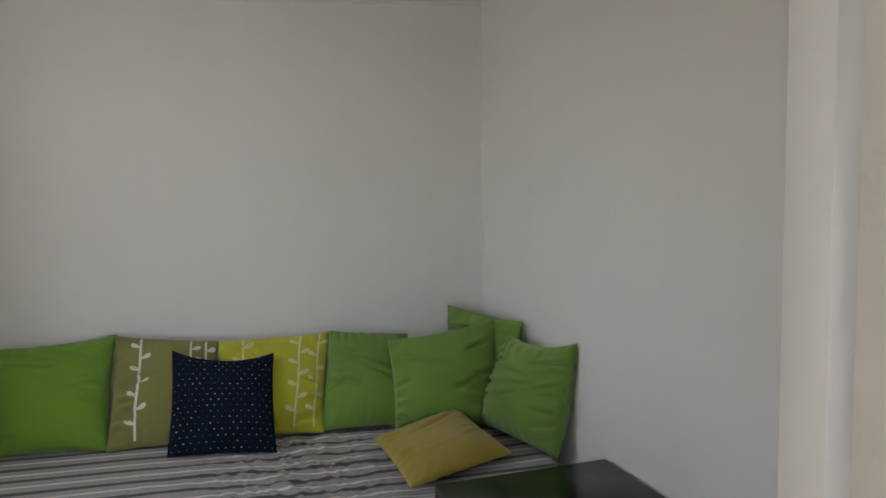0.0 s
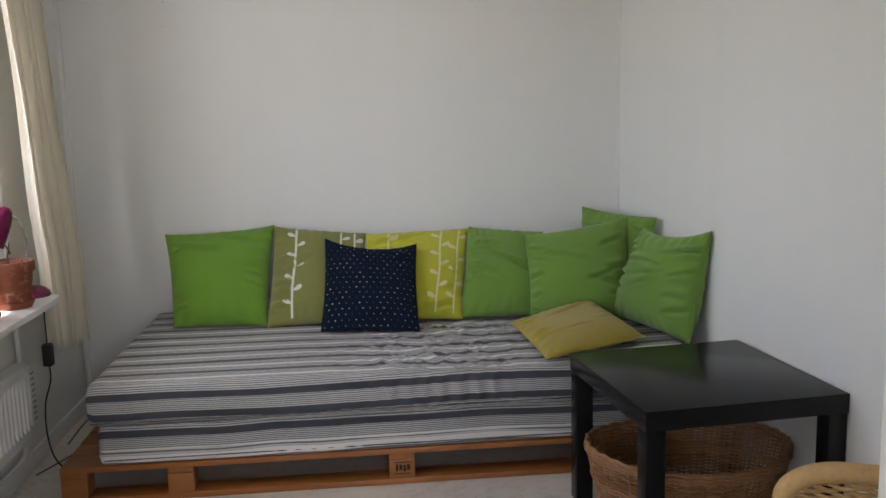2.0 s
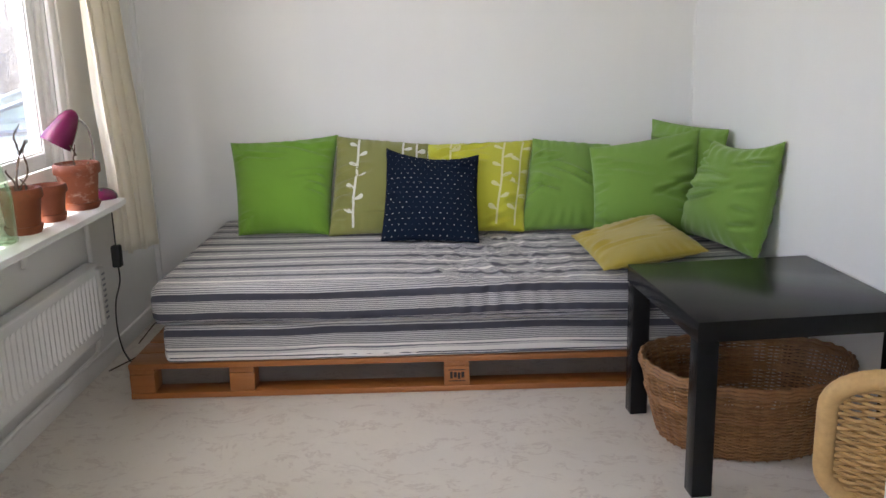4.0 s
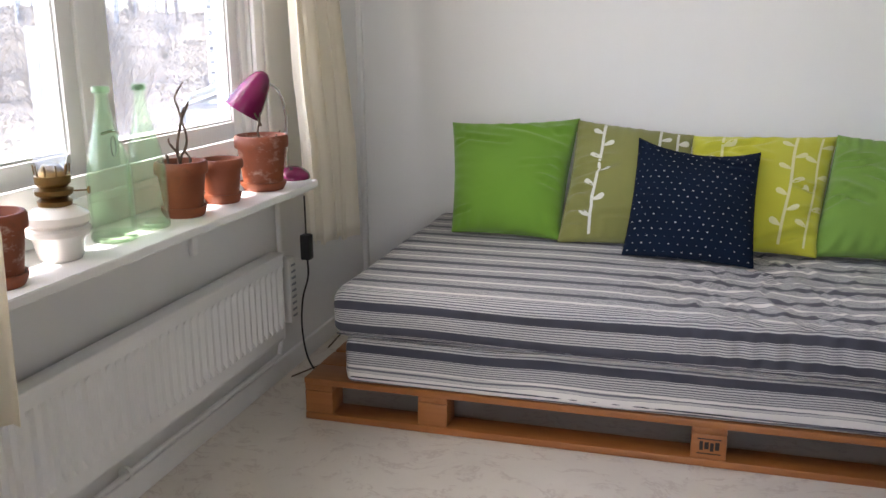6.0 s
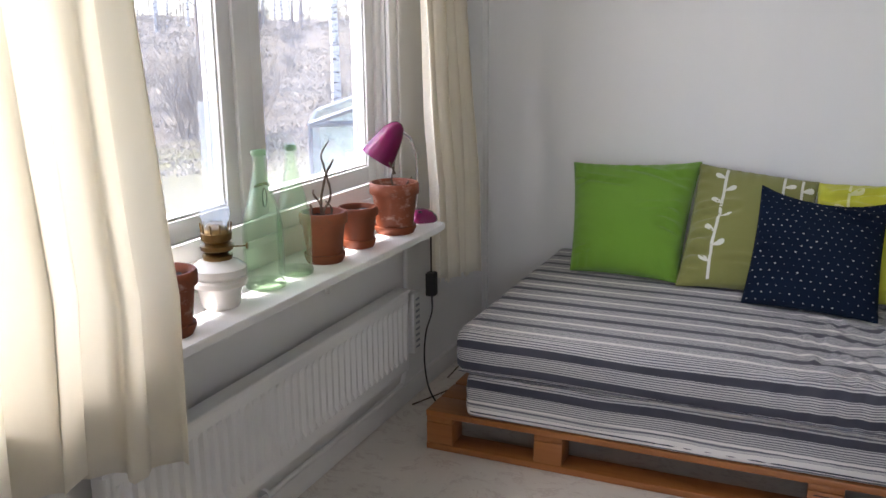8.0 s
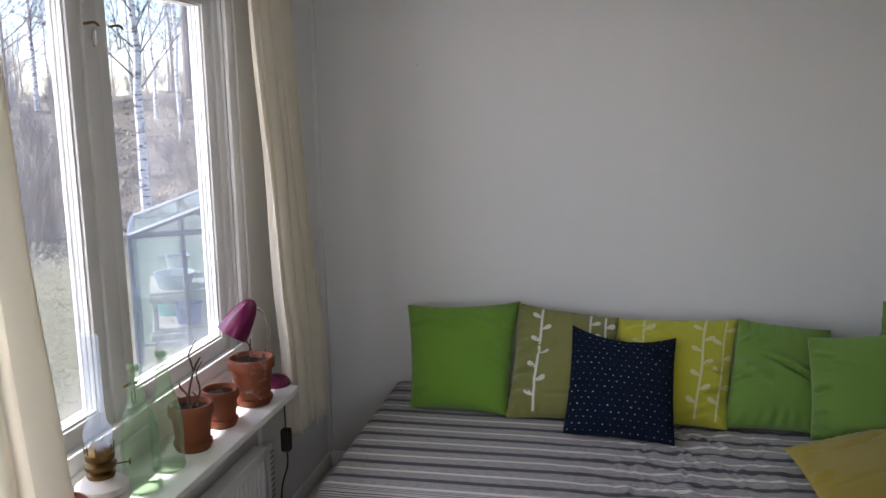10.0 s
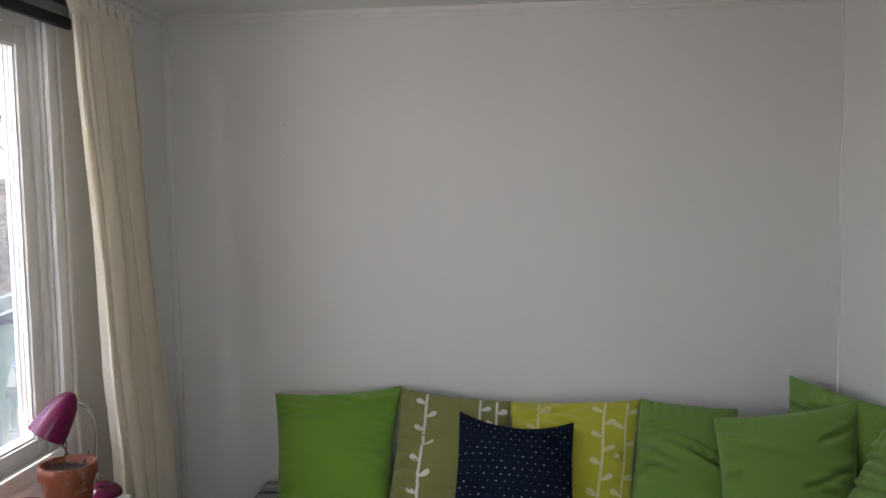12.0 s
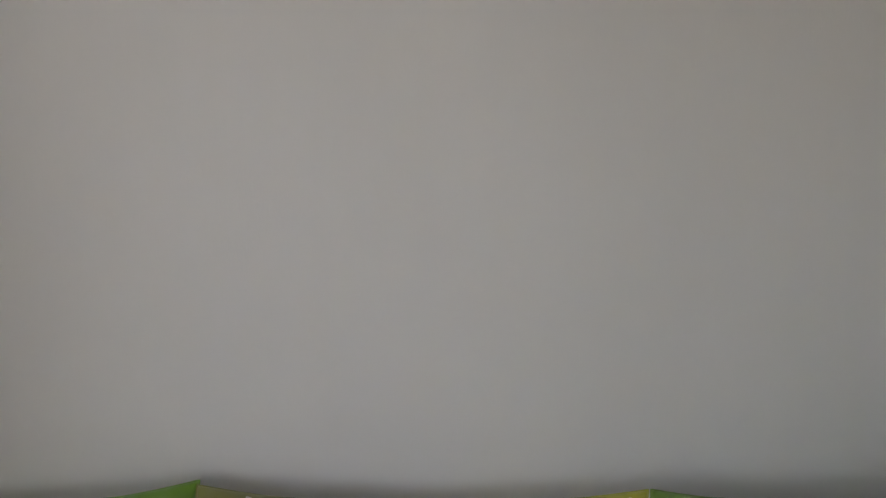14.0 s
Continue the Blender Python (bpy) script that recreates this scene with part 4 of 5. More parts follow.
Z = 0.472
cushion("bright green cotton cushion leaning on the wall", ((0.540, -0.395, Z), (0.972, -0.43, Z), (0.997, -0.106, 0.898), (0.478, -0.144, 0.876)), 0.20, M_GREEN, 1.0, wrinkle=1.0, drop=0.02)
cushion("olive green cushion with white printed twigs", ((0.972, -0.465, Z), (1.42, -0.46, Z), (1.440, -0.16, 0.848), (0.995, -0.12, 0.893)), 0.17, M_OLIVE, 2.3, vines=((-0.50, 0.03, 7, 0.026), (0.44, 0.05, 6, 0.022), (0.78, 0.0, 6, 0.022)), wrinkle=1.1)
cushion("yellow cushion with pale printed twigs", ((1.43, -0.44, Z - 0.004), (1.875, -0.46, Z - 0.004), (1.952, -0.145, 0.852), (1.437, -0.16, 0.845)), 0.18, M_YELLOW, 3.7, vines=((-0.55, 0.0, 6, 0.02), (0.42, 0.05, 7, 0.022), (0.80, 0.02, 6, 0.018)), wrinkle=1.1)
cushion("dark blue cushion with rows of pale stitched dots", ((1.222, -0.60, Z), (1.658, -0.662, Z - 0.004), (1.676, -0.335, 0.812), (1.248, -0.338, 0.854)), 0.12, M_NAVY, 4.1, wrinkle=0.6, pinch=0.045, drop=0.075)
cushion("leaf green cotton cushion, slack and creased", ((1.850, -0.44, Z - 0.006), (2.28, -0.46, Z - 0.006), (2.32, -0.18, 0.825), (1.950, -0.17, 0.862)), 0.18, M_GREEN2, 5.2, wrinkle=1.5)
cushion("large leaf green cushion in the row by the corner", ((2.19, -0.51, Z - 0.006), (2.62, -0.62, Z - 0.006), (2.690, -0.41, 0.918), (2.195, -0.33, 0.832)), 0.21, M_GREEN2, 6.6, wrinkle=1.0, drop=0.02)
cushion("leaf green cushion tucked into the room corner", ((2.53, -0.10, Z), (2.70, -0.62, Z), (2.762, -0.585, 0.926), (2.556, -0.053, 0.929)), 0.09, M_GREEN2, 7.9)
cushion("leaf green cushion tilted against the side wall", ((2.575, -0.545, Z), (2.735, -1.075, Z - 0.004), (2.812, -1.091, 0.931), (2.675, -0.66, 0.893)), 0.21, M_GREEN2, 8.4, wrinkle=1.3, drop=0.06)
cushion("flat mustard yellow cushion lying on the mattress", ((2.10, -1.245, 0.486), (2.56, -1.03, 0.496), (2.452, -0.585, 0.56), (2.060, -0.69, 0.495)), 0.10, M_MUSTARD, 9.7, wrinkle=0.6)

# ---- side table ----
TAB = pose(2.154, -1.401, 0, 0, 0, 5.2)
table = thing("side_table", "low square black side table beside the day bed", "table", TAB)
TS, TH, TT = 0.664, 0.55, 0.062
part("tabletop", boxed(0.0, TS, -TS, 0.0, TH - TT, TH, 0.002), M_BLACK, table)
for lx in (0.003, TS - 0.065):
    for ly in (-TS + 0.003, -0.065):
        part("leg", boxed(lx, lx + 0.062, ly, ly + 0.062, 0.0, TH - TT - 0.0005, 0.002), M_BLACK, table)


# ---- wicker basket under the table ----
def woven_basket():
    ob = thing("wicker_basket", "large oval brown willow basket on the floor under the table", "basket", pose(2.510, -1.635, 0, 0, 0, -3))
    a0, b0, a1, b1, h = 0.275, 0.215, 0.345, 0.262, 0.268
    def ring(z, r_off, n):
        t = z / h
        k = t ** 0.8
        a, b = a0 + (a1 - a0) * k + r_off, b0 + (b1 - b0) * k + r_off
        dip = 0.010 * (z / h)
        return [(a * math.cos(2 * math.pi * q / n), b * math.sin(2 * math.pi * q / n), z + dip * math.cos(4 * math.pi * q / n)) for q in range(n)]
    stakes = 42
    N = stakes * 4
    rows = 40
    bm = bmesh.new()
    for j in range(rows):
        z = 0.012 + (h - 0.030) * j / (rows - 1)
        pts = []
        for q, p in enumerate(ring(z, 0.0, N)):
            w = 0.0068 * math.cos(2 * math.pi * q / N * stakes / 2 + (math.pi if j % 2 else 0))
            l = math.hypot(p[0], p[1])
            pts.append((p[0] * (1 + w / l), p[1] * (1 + w / l), p[2] + 0.0015 * noise.noise(Vector((q * 0.3, j, 0)))))
        tube(pts, 0.0035, 5, bm, closed=True)
    part("weave", bm, M_BASKET, ob)["kind"] = "stuff"
    bm = bmesh.new()
    for q in range(stakes):
        pts = []
        for k in range(7):
            z = h * k / 6
            t = ring(z, 0.0, stakes)
            pts.append(t[q])
        tube(pts, 0.0042, 5, bm)
    part("stake", bm, M_BASKET, ob)["kind"] = "stuff"
    for off, zz, rr in ((0.007, h - 0.018, 0.0075), (-0.006, h - 0.008, 0.0075), (0.006, h - 0.006, 0.0075), (0.001, h + 0.005, 0.0075), (0.008, h * 0.62, 0.005), (0.007, h * 0.58, 0.005)):
        base = ring(zz, off, 220)
        pts = []
        for q, p in enumerate(base):
            pts.append((p[0] * (1 + 0.006 * math.sin(q * 0.9 + 90 * off)), p[1] * (1 + 0.006 * math.sin(q * 0.9 + 90 * off)), p[2] + 0.0025 * math.cos(q * 0.9 + 90 * off)))
        part("rim_braid", tube(pts, rr, 6, closed=True), M_BASKET, ob)
    bm = bmesh.new()
    c = bm.verts.new((0, 0, 0.008))
    vs = [bm.verts.new((p[0], p[1], 0.008)) for p in ring(0.0, -0.004, 60)]
    ve = [bm.verts.new((p[0], p[1], 0.0)) for p in ring(0.0, -0.004, 60)]
    for q in range(60):
        bm.faces.new((c, vs[q], vs[(q + 1) % 60]))
        bm.faces.new((vs[q], vs[(q + 1) % 60], ve[(q + 1) % 60], ve[q]))
    part("base", bm, M_BASKET, ob)
    return ob


woven_basket()


# ---- rattan chair ----
def woven_panel(bm, corner, across, up, bulge, nu, nv, inset):
    """Stakes and weavers of a woven field; bulge gives its hollow."""
    n = across.cross(up).normalized()
    def at(u, v):
        return corner + across * u + up * v + n * bulge * math.sin(math.pi * u) * (0.5 + 0.5 * math.sin(math.pi * v))
    for i in range(nu):
        u = inset + (1 - 2 * inset) * i / (nu - 1)
        tube([at(u, inset * 0.6 + (1 - 1.2 * inset) * k / 8) for k in range(9)], 0.0028, 5, bm)
    for j in range(nv):
        v = inset * 0.8 + (1 - 1.6 * inset) * j / (nv - 1)
        pts = []
        for k in range(nu * 4 + 1):
            u = inset * 0.6 + (1 - 1.2 * inset) * k / (nu * 4)
            pts.append(at(u, v) + n * 0.0055 * math.cos(math.pi * k / 4 + (math.pi if j % 2 else 0)))
        tube(pts, 0.0046, 5, bm)
    return at


def round_loop(at, r, n=10):
    """A rounded square loop over a field's edge."""
    out = []
    for cu, cv, a0 in ((1 - r, r, -90), (1 - r, 1 - r, 0), (r, 1 - r, 90), (r, r, 180)):
        for k in range(n):
            a = radians(a0 + 90 * k / (n - 1))
            out.append(at(cu + r * math.cos(a), cv + r * math.sin(a)))
    return out


def rattan_chair():
    ob = thing("rattan_chair", "light rattan shell chair with a woven back and chromed legs", "chair", pose(2.262, -2.775, 0, 0, 0, -24))
    W = 0.44
    bm = bmesh.new()
    at = woven_panel(bm, Vector((0, -0.02, 0.418)), Vector((W, 0, 0)), Vector((0, -0.035, 0.292)), 0.035, 13, 34, 0.07)
    back = part("backrest", bm, M_RATTAN, ob, "woven rattan backrest")
    back["kind"] = "stuff"
    part("back_rim", tube(round_loop(at, 0.28), 0.021, 10, closed=True), M_RATTAN, back, "wrapped pale rattan rim")
    bm = bmesh.new()
    at2 = woven_panel(bm, Vector((0.035, 0.0, 0.412)), Vector((W - 0.05, 0, 0)), Vector((0, 0.36, 0.012)), -0.02, 17, 30, 0.055)
    seat = part("seat", bm, M_RATTAN, ob, "woven rattan seat")
    seat["kind"] = "stuff"
    part("seat_rim", tube(round_loop(at2, 0.22), 0.0155, 10, closed=True), M_RATTAN, seat, "wrapped pale rattan rim")
    for sx in (0.07, W - 0.07):
        for sy, dy in ((0.06, -0.05), (0.32, 0.04)):
            out = -0.035 if sx < 0.2 else 0.035
            part("leg", tube([(sx, sy, 0.405), (sx + out, sy + dy, 0.0)], 0.0075, 10), M_STEEL, ob)
    return ob


rattan_chair()


# ---- things on the sill ----
SZ = 0.7752


def flower_pot(x, y, r, h, material, label, saucer=True, seed=0.0):
    ob = thing("flower_pot", label, "flower pot", pose(x, y, SZ, 0, 0, seed * 40), group="pots on the sill")
    z0 = 0.010 if saucer else 0.0
    rb = r * 0.72
    prof = [(0.0, z0), (rb, z0), (rb + (r * 0.93 - rb) * 0.80, z0 + h * 0.76), (r * 0.985, z0 + h * 0.765), (r, z0 + h * 0.79), (r, z0 + h - 0.006), (r - 0.004, z0 + h), (r - 0.010, z0 + h), (r - 0.013, z0 + h - 0.01), (r * 0.80, z0 + h * 0.70), (0.0, z0 + h * 0.70)]
    part("body", lathe(prof, 40), material, ob, angle=35)
    bm = bmesh.new()
    rings = []
    for k in range(8):
        rr = (r - 0.013) * k / 7
        n = 24
        rings.append([bm.verts.new((rr * math.cos(2 * math.pi * q / n), rr * math.sin(2 * math.pi * q / n), z0 + h * 0.86 + 0.010 * noise.noise(Vector((rr * 60 * math.cos(q), q * 0.7, seed * 5 + k))))) for q in range(n)] if k else [bm.verts.new((0, 0, z0 + h * 0.87))])
    for a, b in zip(rings, rings[1:]):
        for q in range(24):
            p = (q + 1) % 24
            bm.faces.new((a[0], b[q], b[p]) if len(a) == 1 else (a[q], a[p], b[p], b[q]))
    part("soil", bm, M_SOIL, ob, "dry dark soil")
    if saucer:
        rs = r * 0.86
        part("saucer", lathe([(0.0, 0.0), (rs * 0.86, 0.0), (rs, 0.018), (rs, 0.026), (rs - 0.006, 0.026), (rs * 0.82, 0.0095), (0.0, 0.0095)], 36), M_POT, ob, "terracotta saucer")
    return ob, z0 + h * 0.86


def stems(ob, z, lines, r0=0.0045):
    for k, ctrl in enumerate(lines):
        pts = curve_points([(a, b, z - 0.01 + c) for a, b, c in ctrl], 6)
        pts = [p + Vector((noise.noise(p * 40), noise.noise(p * 40 + Vector((9, 0, 0))), 0)) * 0.003 for p in pts]
        n = len(pts)
        part("stem", tube(pts, [r0 * (1 - 0.55 * i / n) * (1.25 if i % 5 == 0 else 1.0) for i in range(n)], 6), M_STEM, ob, "dry knotty stem")


pot, z = flower_pot(0.168, -1.232, 0.082, 0.158, M_POT_LIME, "terracotta pot with white lime bloom and a bare cutting", seed=0.7)
stems(pot, z, [[(0.0, -0.01, 0), (-0.008, -0.015, 0.04), (0.002, -0.02, 0.10)], [(0.002, -0.018, 0.06), (-0.015, -0.03, 0.10)], [(0.03, 0.02, 0), (0.045, 0.04, 0.018), (0.06, 0.07, 0.035)]], 0.004)
pot, z = flower_pot(0.152, -1.452, 0.063, 0.115, M_POT, "small terracotta pot with dry soil on a saucer", seed=1.6)
stems(pot, z, [[(0.01, 0.0, 0.003), (0.02, 0.02, 0.012), (-0.01, 0.03, 0.008)], [(-0.03, -0.02, 0.004), (0.0, -0.03, 0.014), (0.03, -0.02, 0.006)]], 0.003)
pot, z = flower_pot(0.150, -1.648, 0.069, 0.136, M_POT, "terracotta pot with twisted bare plant stems on a saucer", seed=2.4)
stems(pot, z, [[(0.005, 0.0, 0), (-0.025, -0.007, 0.07), (-0.035, -0.028, 0.14), (-0.056, -0.028, 0.20), (-0.035, -0.042, 0.235)],
               [(-0.035, -0.028, 0.14), (-0.028, -0.040, 0.165), (-0.038, -0.055, 0.185)],
               [(0.0, 0.005, 0), (-0.05, -0.026, 0.04), (-0.085, -0.066, 0.095), (-0.105, -0.066, 0.155), (-0.094, -0.08, 0.19)],
               [(0.012, 0.01, 0), (0.022, 0.015, 0.04), (0.014, 0.034, 0.075), (0.022, 0.040, 0.085)], [(0.02, -0.01, 0), (0.034, -0.012, 0.03), (0.022, 0.0, 0.055)], [(0.03, 0.02, 0), (0.046, 0.03, 0.03)], [(0.0, 0.03, 0), (0.01, 0.044, 0.04), (0.02, 0.050, 0.036)],
               [(-0.02, 0.02, 0), (-0.03, 0.035, 0.02), (-0.012, 0.045, 0.012)], [(-0.01, -0.03, 0), (0.012, -0.042, 0.02), (0.03, -0.034, 0.012)]], 0.0040)
pot, z = flower_pot(0.165, -2.330, 0.070, 0.135, M_POT_LIME, "weathered brown terracotta pot half behind the curtain", seed=3.3)
stems(pot, z, [[(0.0, 0.0, 0), (-0.02, 0.01, 0.05), (-0.015, 0.02, 0.09)], [(0.01, -0.01, 0), (0.03, -0.02, 0.05)]], 0.003)


def glass_bottle(x, y, h, r, label, turn):
    ob = thing("glass_bottle", label, "bottle", pose(x, y, SZ, 0, 0, turn), group="bottles on the sill")
    outer = [(0.0, 0.002), (r * 0.86, 0.0), (r, 0.010), (r, h * 0.40), (r * 0.97, h * 0.46), (r * 0.80, h * 0.58), (r * 0.52, h * 0.72), (r * 0.34, h * 0.85), (r * 0.285, h * 0.93), (r * 0.285, h * 0.955), (r * 0.36, h * 0.96), (r * 0.37, h * 0.985), (r * 0.32, h)]
    inner = [(r * 0.22, h), (r * 0.21, h * 0.93), (r * 0.26, h * 0.85), (r * 0.45, h * 0.72), (r * 0.73, h * 0.58), (r * 0.91, h * 0.45), (r * 0.93, 0.02), (r * 0.7, 0.012), (0.0, 0.022)]
    me = mesh_from(lathe(outer + inner, 40), "glass")
    for v in me.vertices:
        rad = math.hypot(v.co.x, v.co.y)
        if rad > r * 0.95 and v.co.z < h * 0.5:
            k = 1 + 0.018 * noise.noise(Vector((v.co.x * 90, v.co.y * 90, v.co.z * 60)))
            v.co.x *= k
            v.co.y *= k
    part("glass", me, M_BOTTLE, ob, angle=60)
    part("lip", lathe([(r * 0.37, h * 0.955), (r * 0.40, h * 0.965), (r * 0.40, h * 0.985), (r * 0.36, h * 0.992), (r * 0.30, h * 0.975), (r * 0.37, h * 0.955)], 32), M_BOTTLE, ob, angle=60)
    part("base_ring", lathe([(r * 0.80, 0.0), (r * 1.01, 0.004), (r * 1.02, 0.014), (r * 0.96, 0.018), (r * 0.80, 0.0)], 36), M_BOTTLE, ob, angle=60)
    return ob


glass_bottle(0.150, -1.80, 0.355, 0.047, "empty pale green glass bottle on the sill", 20)
glass_bottle(0.148, -1.94, 0.358, 0.052, "tall empty green glass bottle on the sill", 70)


def oil_lamp(x, y):
    ob = thing("oil_lamp", "paraffin lamp with a cream glass font, brass burner and clear chimney", "oil lamp", pose(x, y, SZ))
    part("font", lathe([(0.0, 0.0), (0.042, 0.0), (0.046, 0.006), (0.054, 0.045), (0.066, 0.056), (0.067, 0.068), (0.060, 0.074), (0.067, 0.082), (0.066, 0.098), (0.048, 0.112), (0.028, 0.118), (0.0, 0.118)], 40), M_MILK, ob, "cream milk-glass font")
    burner = part("burner", lathe([(0.0, 0.118), (0.034, 0.118), (0.036, 0.128), (0.026, 0.134), (0.038, 0.142), (0.040, 0.152), (0.028, 0.158), (0.036, 0.166), (0.037, 0.182), (0.030, 0.186), (0.018, 0.205), (0.0, 0.206)], 36), M_BRASS, ob, "aged brass burner")
    for k in range(10):
        a = 2 * math.pi * k / 10
        part("prong", tube([(0.034 * math.cos(a), 0.034 * math.sin(a), 0.184), (0.036 * math.cos(a), 0.036 * math.sin(a), 0.206)], 0.002, 5), M_BRASS, burner)
    part("wick_knob", tube([(0.03, 0.01, 0.148), (0.062, 0.03, 0.148)], 0.0018, 6), M_BRASS, burner)
    part("wick_wheel", lathe([(0.0, -0.002), (0.008, -0.002), (0.008, 0.002), (0.0, 0.002)], 14), M_BRASS, burner, m=pose(0.064, 0.031, 0.148, 0, 90, 25))
    out = [(0.027, 0.188), (0.030, 0.205), (0.036, 0.225), (0.034, 0.245), (0.024, 0.262), (0.0215, 0.30), (0.0215, 0.488)]
    prof = out + [(r - 0.0016, z) for r, z in reversed(out)]
    part("chimney", lathe(prof + [prof[0]], 36), M_CHIMNEY, ob, "clear glass chimney", angle=60)
    return ob


oil_lamp(0.142, -2.118)


def desk_lamp(x, y):
    ob = thing("desk_lamp", "small glossy magenta desk lamp with a steel gooseneck", "desk lamp", pose(x, y, SZ))
    part("base", lathe([(0.0, 0.0), (0.056, 0.0), (0.058, 0.006), (0.054, 0.018), (0.040, 0.032), (0.020, 0.040), (0.0, 0.042)], 36), M_MAGENTA, ob, "glossy magenta domed base")
    part("switch", lathe([(0.0, 0.0), (0.006, 0.0), (0.006, 0.006), (0.0, 0.008)], 12), M_RUBBER, ob, m=pose(x + 0.01, y - 0.03, SZ + 0.034)).matrix_parent_inverse = ob.matrix_world.inverted()
    tip = Vector((-0.040, -0.118, 0.322))
    part("gooseneck", tube(curve_points([(-0.02, -0.005, 0.038), (-0.016, -0.005, 0.13), (-0.008, -0.014, 0.21), (-0.008, -0.045, 0.278), (-0.018, -0.085, 0.312), tuple(tip)], 8), 0.0055, 10), M_STEEL, ob, "bent steel gooseneck")
    way = Vector((-0.48, -0.25, -0.83)).normalized()
    turn = way.to_track_quat("Z", "Y").to_matrix().to_4x4()
    m = Matrix.Translation(Vector((x, y, SZ)) + tip - way * 0.035) @ turn
    outer = [(0.0, 0.0), (0.012, 0.002), (0.024, 0.012), (0.036, 0.035), (0.046, 0.070), (0.054, 0.110), (0.058, 0.142)]
    sh = part("shade", lathe(outer, 40), M_MAGENTA, ob, "glossy magenta bullet shade", m=m)
    inn = part("lining", lathe([(r - 0.0015, z) for r, z in outer[1:]] + [(0.058, 0.142)], 40), M_SHADE_IN, sh, "white inside of the shade", m=m)
    bulb = part("bulb", lathe([(0.0, 0.03), (0.012, 0.03), (0.013, 0.06), (0.022, 0.085), (0.020, 0.105), (0.0, 0.118)], 20), M_MILK, sh, m=m)
    inv = ob.matrix_world.inverted()
    sh.matrix_parent_inverse = Matrix.Translation(Vector((x, y, SZ))).inverted()
    for c in (inn, bulb):
        c.matrix_parent_inverse = m.inverted()
    return ob


desk_lamp(0.172, -1.035)


# ---- ceiling lamp ----
def pendant(x, y, z):
    ob = thing("pendant_lamp", "dark conical pendant lamp with a lit white bulb", "pendant lamp", pose(x, y, z))
    prof = [(0.140, 0.0), (0.136, 0.006), (0.030, 0.100), (0.026, 0.112)]
    part("shade", lathe(prof, 48), M_LAMPBLACK, ob, "dark brown enamelled cone shade", angle=60)
    part("lining", lathe([(0.139, 0.0005), (0.134, 0.005), (0.028, 0.097), (0.0, 0.099)], 48), M_LAMPCREAM, ob, "cream inside of the shade", angle=60)
    part("bulb", lathe([(0.0, 0.004), (0.016, 0.007), (0.027, 0.018), (0.031, 0.034), (0.026, 0.050), (0.016, 0.064), (0.014, 0.085), (0.0, 0.085)], 28), M_BULB, ob, "lit white bulb")
    part("holder", lathe([(0.0, 0.085), (0.02, 0.085), (0.02, 0.112), (0.026, 0.113), (0.022, 0.14), (0.008, 0.15), (0.0, 0.15)], 24), M_RUBBER, ob)
    part("cord", tube([(0, 0, 0.148), (0, 0, ROOM_H - z - 0.025)], 0.003, 8), M_RUBBER, ob)
    part("ceiling_rose", lathe([(0.0, ROOM_H - z - 0.03), (0.02, ROOM_H - z - 0.03), (0.045, ROOM_H - z - 0.012), (0.045, ROOM_H - z - 0.0005), (0.0, ROOM_H - z - 0.0005)], 28), M_PLASTIC, ob)
    return ob


pendant(1.405, -1.66, 2.232)


# ---- garden ----
GROUND = -0.95


def land(x, y):
    """Height of the garden: level near the house, then a rough slope up to wooded ground."""
    r = math.hypot(x - 1.4, y + 4.0)
    t = max(0.0, min(1.0, (r - 15.5) / 28.0))
    z = GROUND + 3.15 * t * t * (3 - 2 * t) + 0.0015 * max(0.0, r - 60)
    bump = noise.noise(Vector((x * 0.22, y * 0.22, 0))) * 0.5 + noise.noise(Vector((x * 0.7, y * 0.7, 5))) * 0.18
    return z + bump * max(0.0, min(1.0, (r - 14) / 8)) * min(1.0, 200 / max(r, 1))


bm = bmesh.new()
radii = [0.0] + [2.0 * 1.085 ** k for k in range(96)]
NA = 150
prev = None
for r in radii:
    ring = [bm.verts.new((1.4 + r * math.cos(2 * math.pi * q / NA), -4.0 + r * math.sin(2 * math.pi * q / NA), land(1.4 + r * math.cos(2 * math.pi * q / NA), -4.0 + r * math.sin(2 * math.pi * q / NA)))) for q in range(NA)] if r else [bm.verts.new((1.4, -4.0, GROUND))]
    if prev:
        for q in range(NA):
            p = (q + 1) % NA
            bm.faces.new((prev[0], ring[q], ring[p]) if len(prev) == 1 else (prev[q], prev[p], ring[p], ring[q]))
    prev = ring
structure("ground", bm, M_GROUND, "winter lawn and dry brown hillside outside the window", "ground", angle=180)
bm = bmesh.new()
box(bm, -0.27, 3.21, -6.51, 0.13, GROUND - 0.3, -0.2)
structure("house_base", bm, M_PLANK_OUT, "grey foundation of the house", "wall")

rng = random.Random(7)


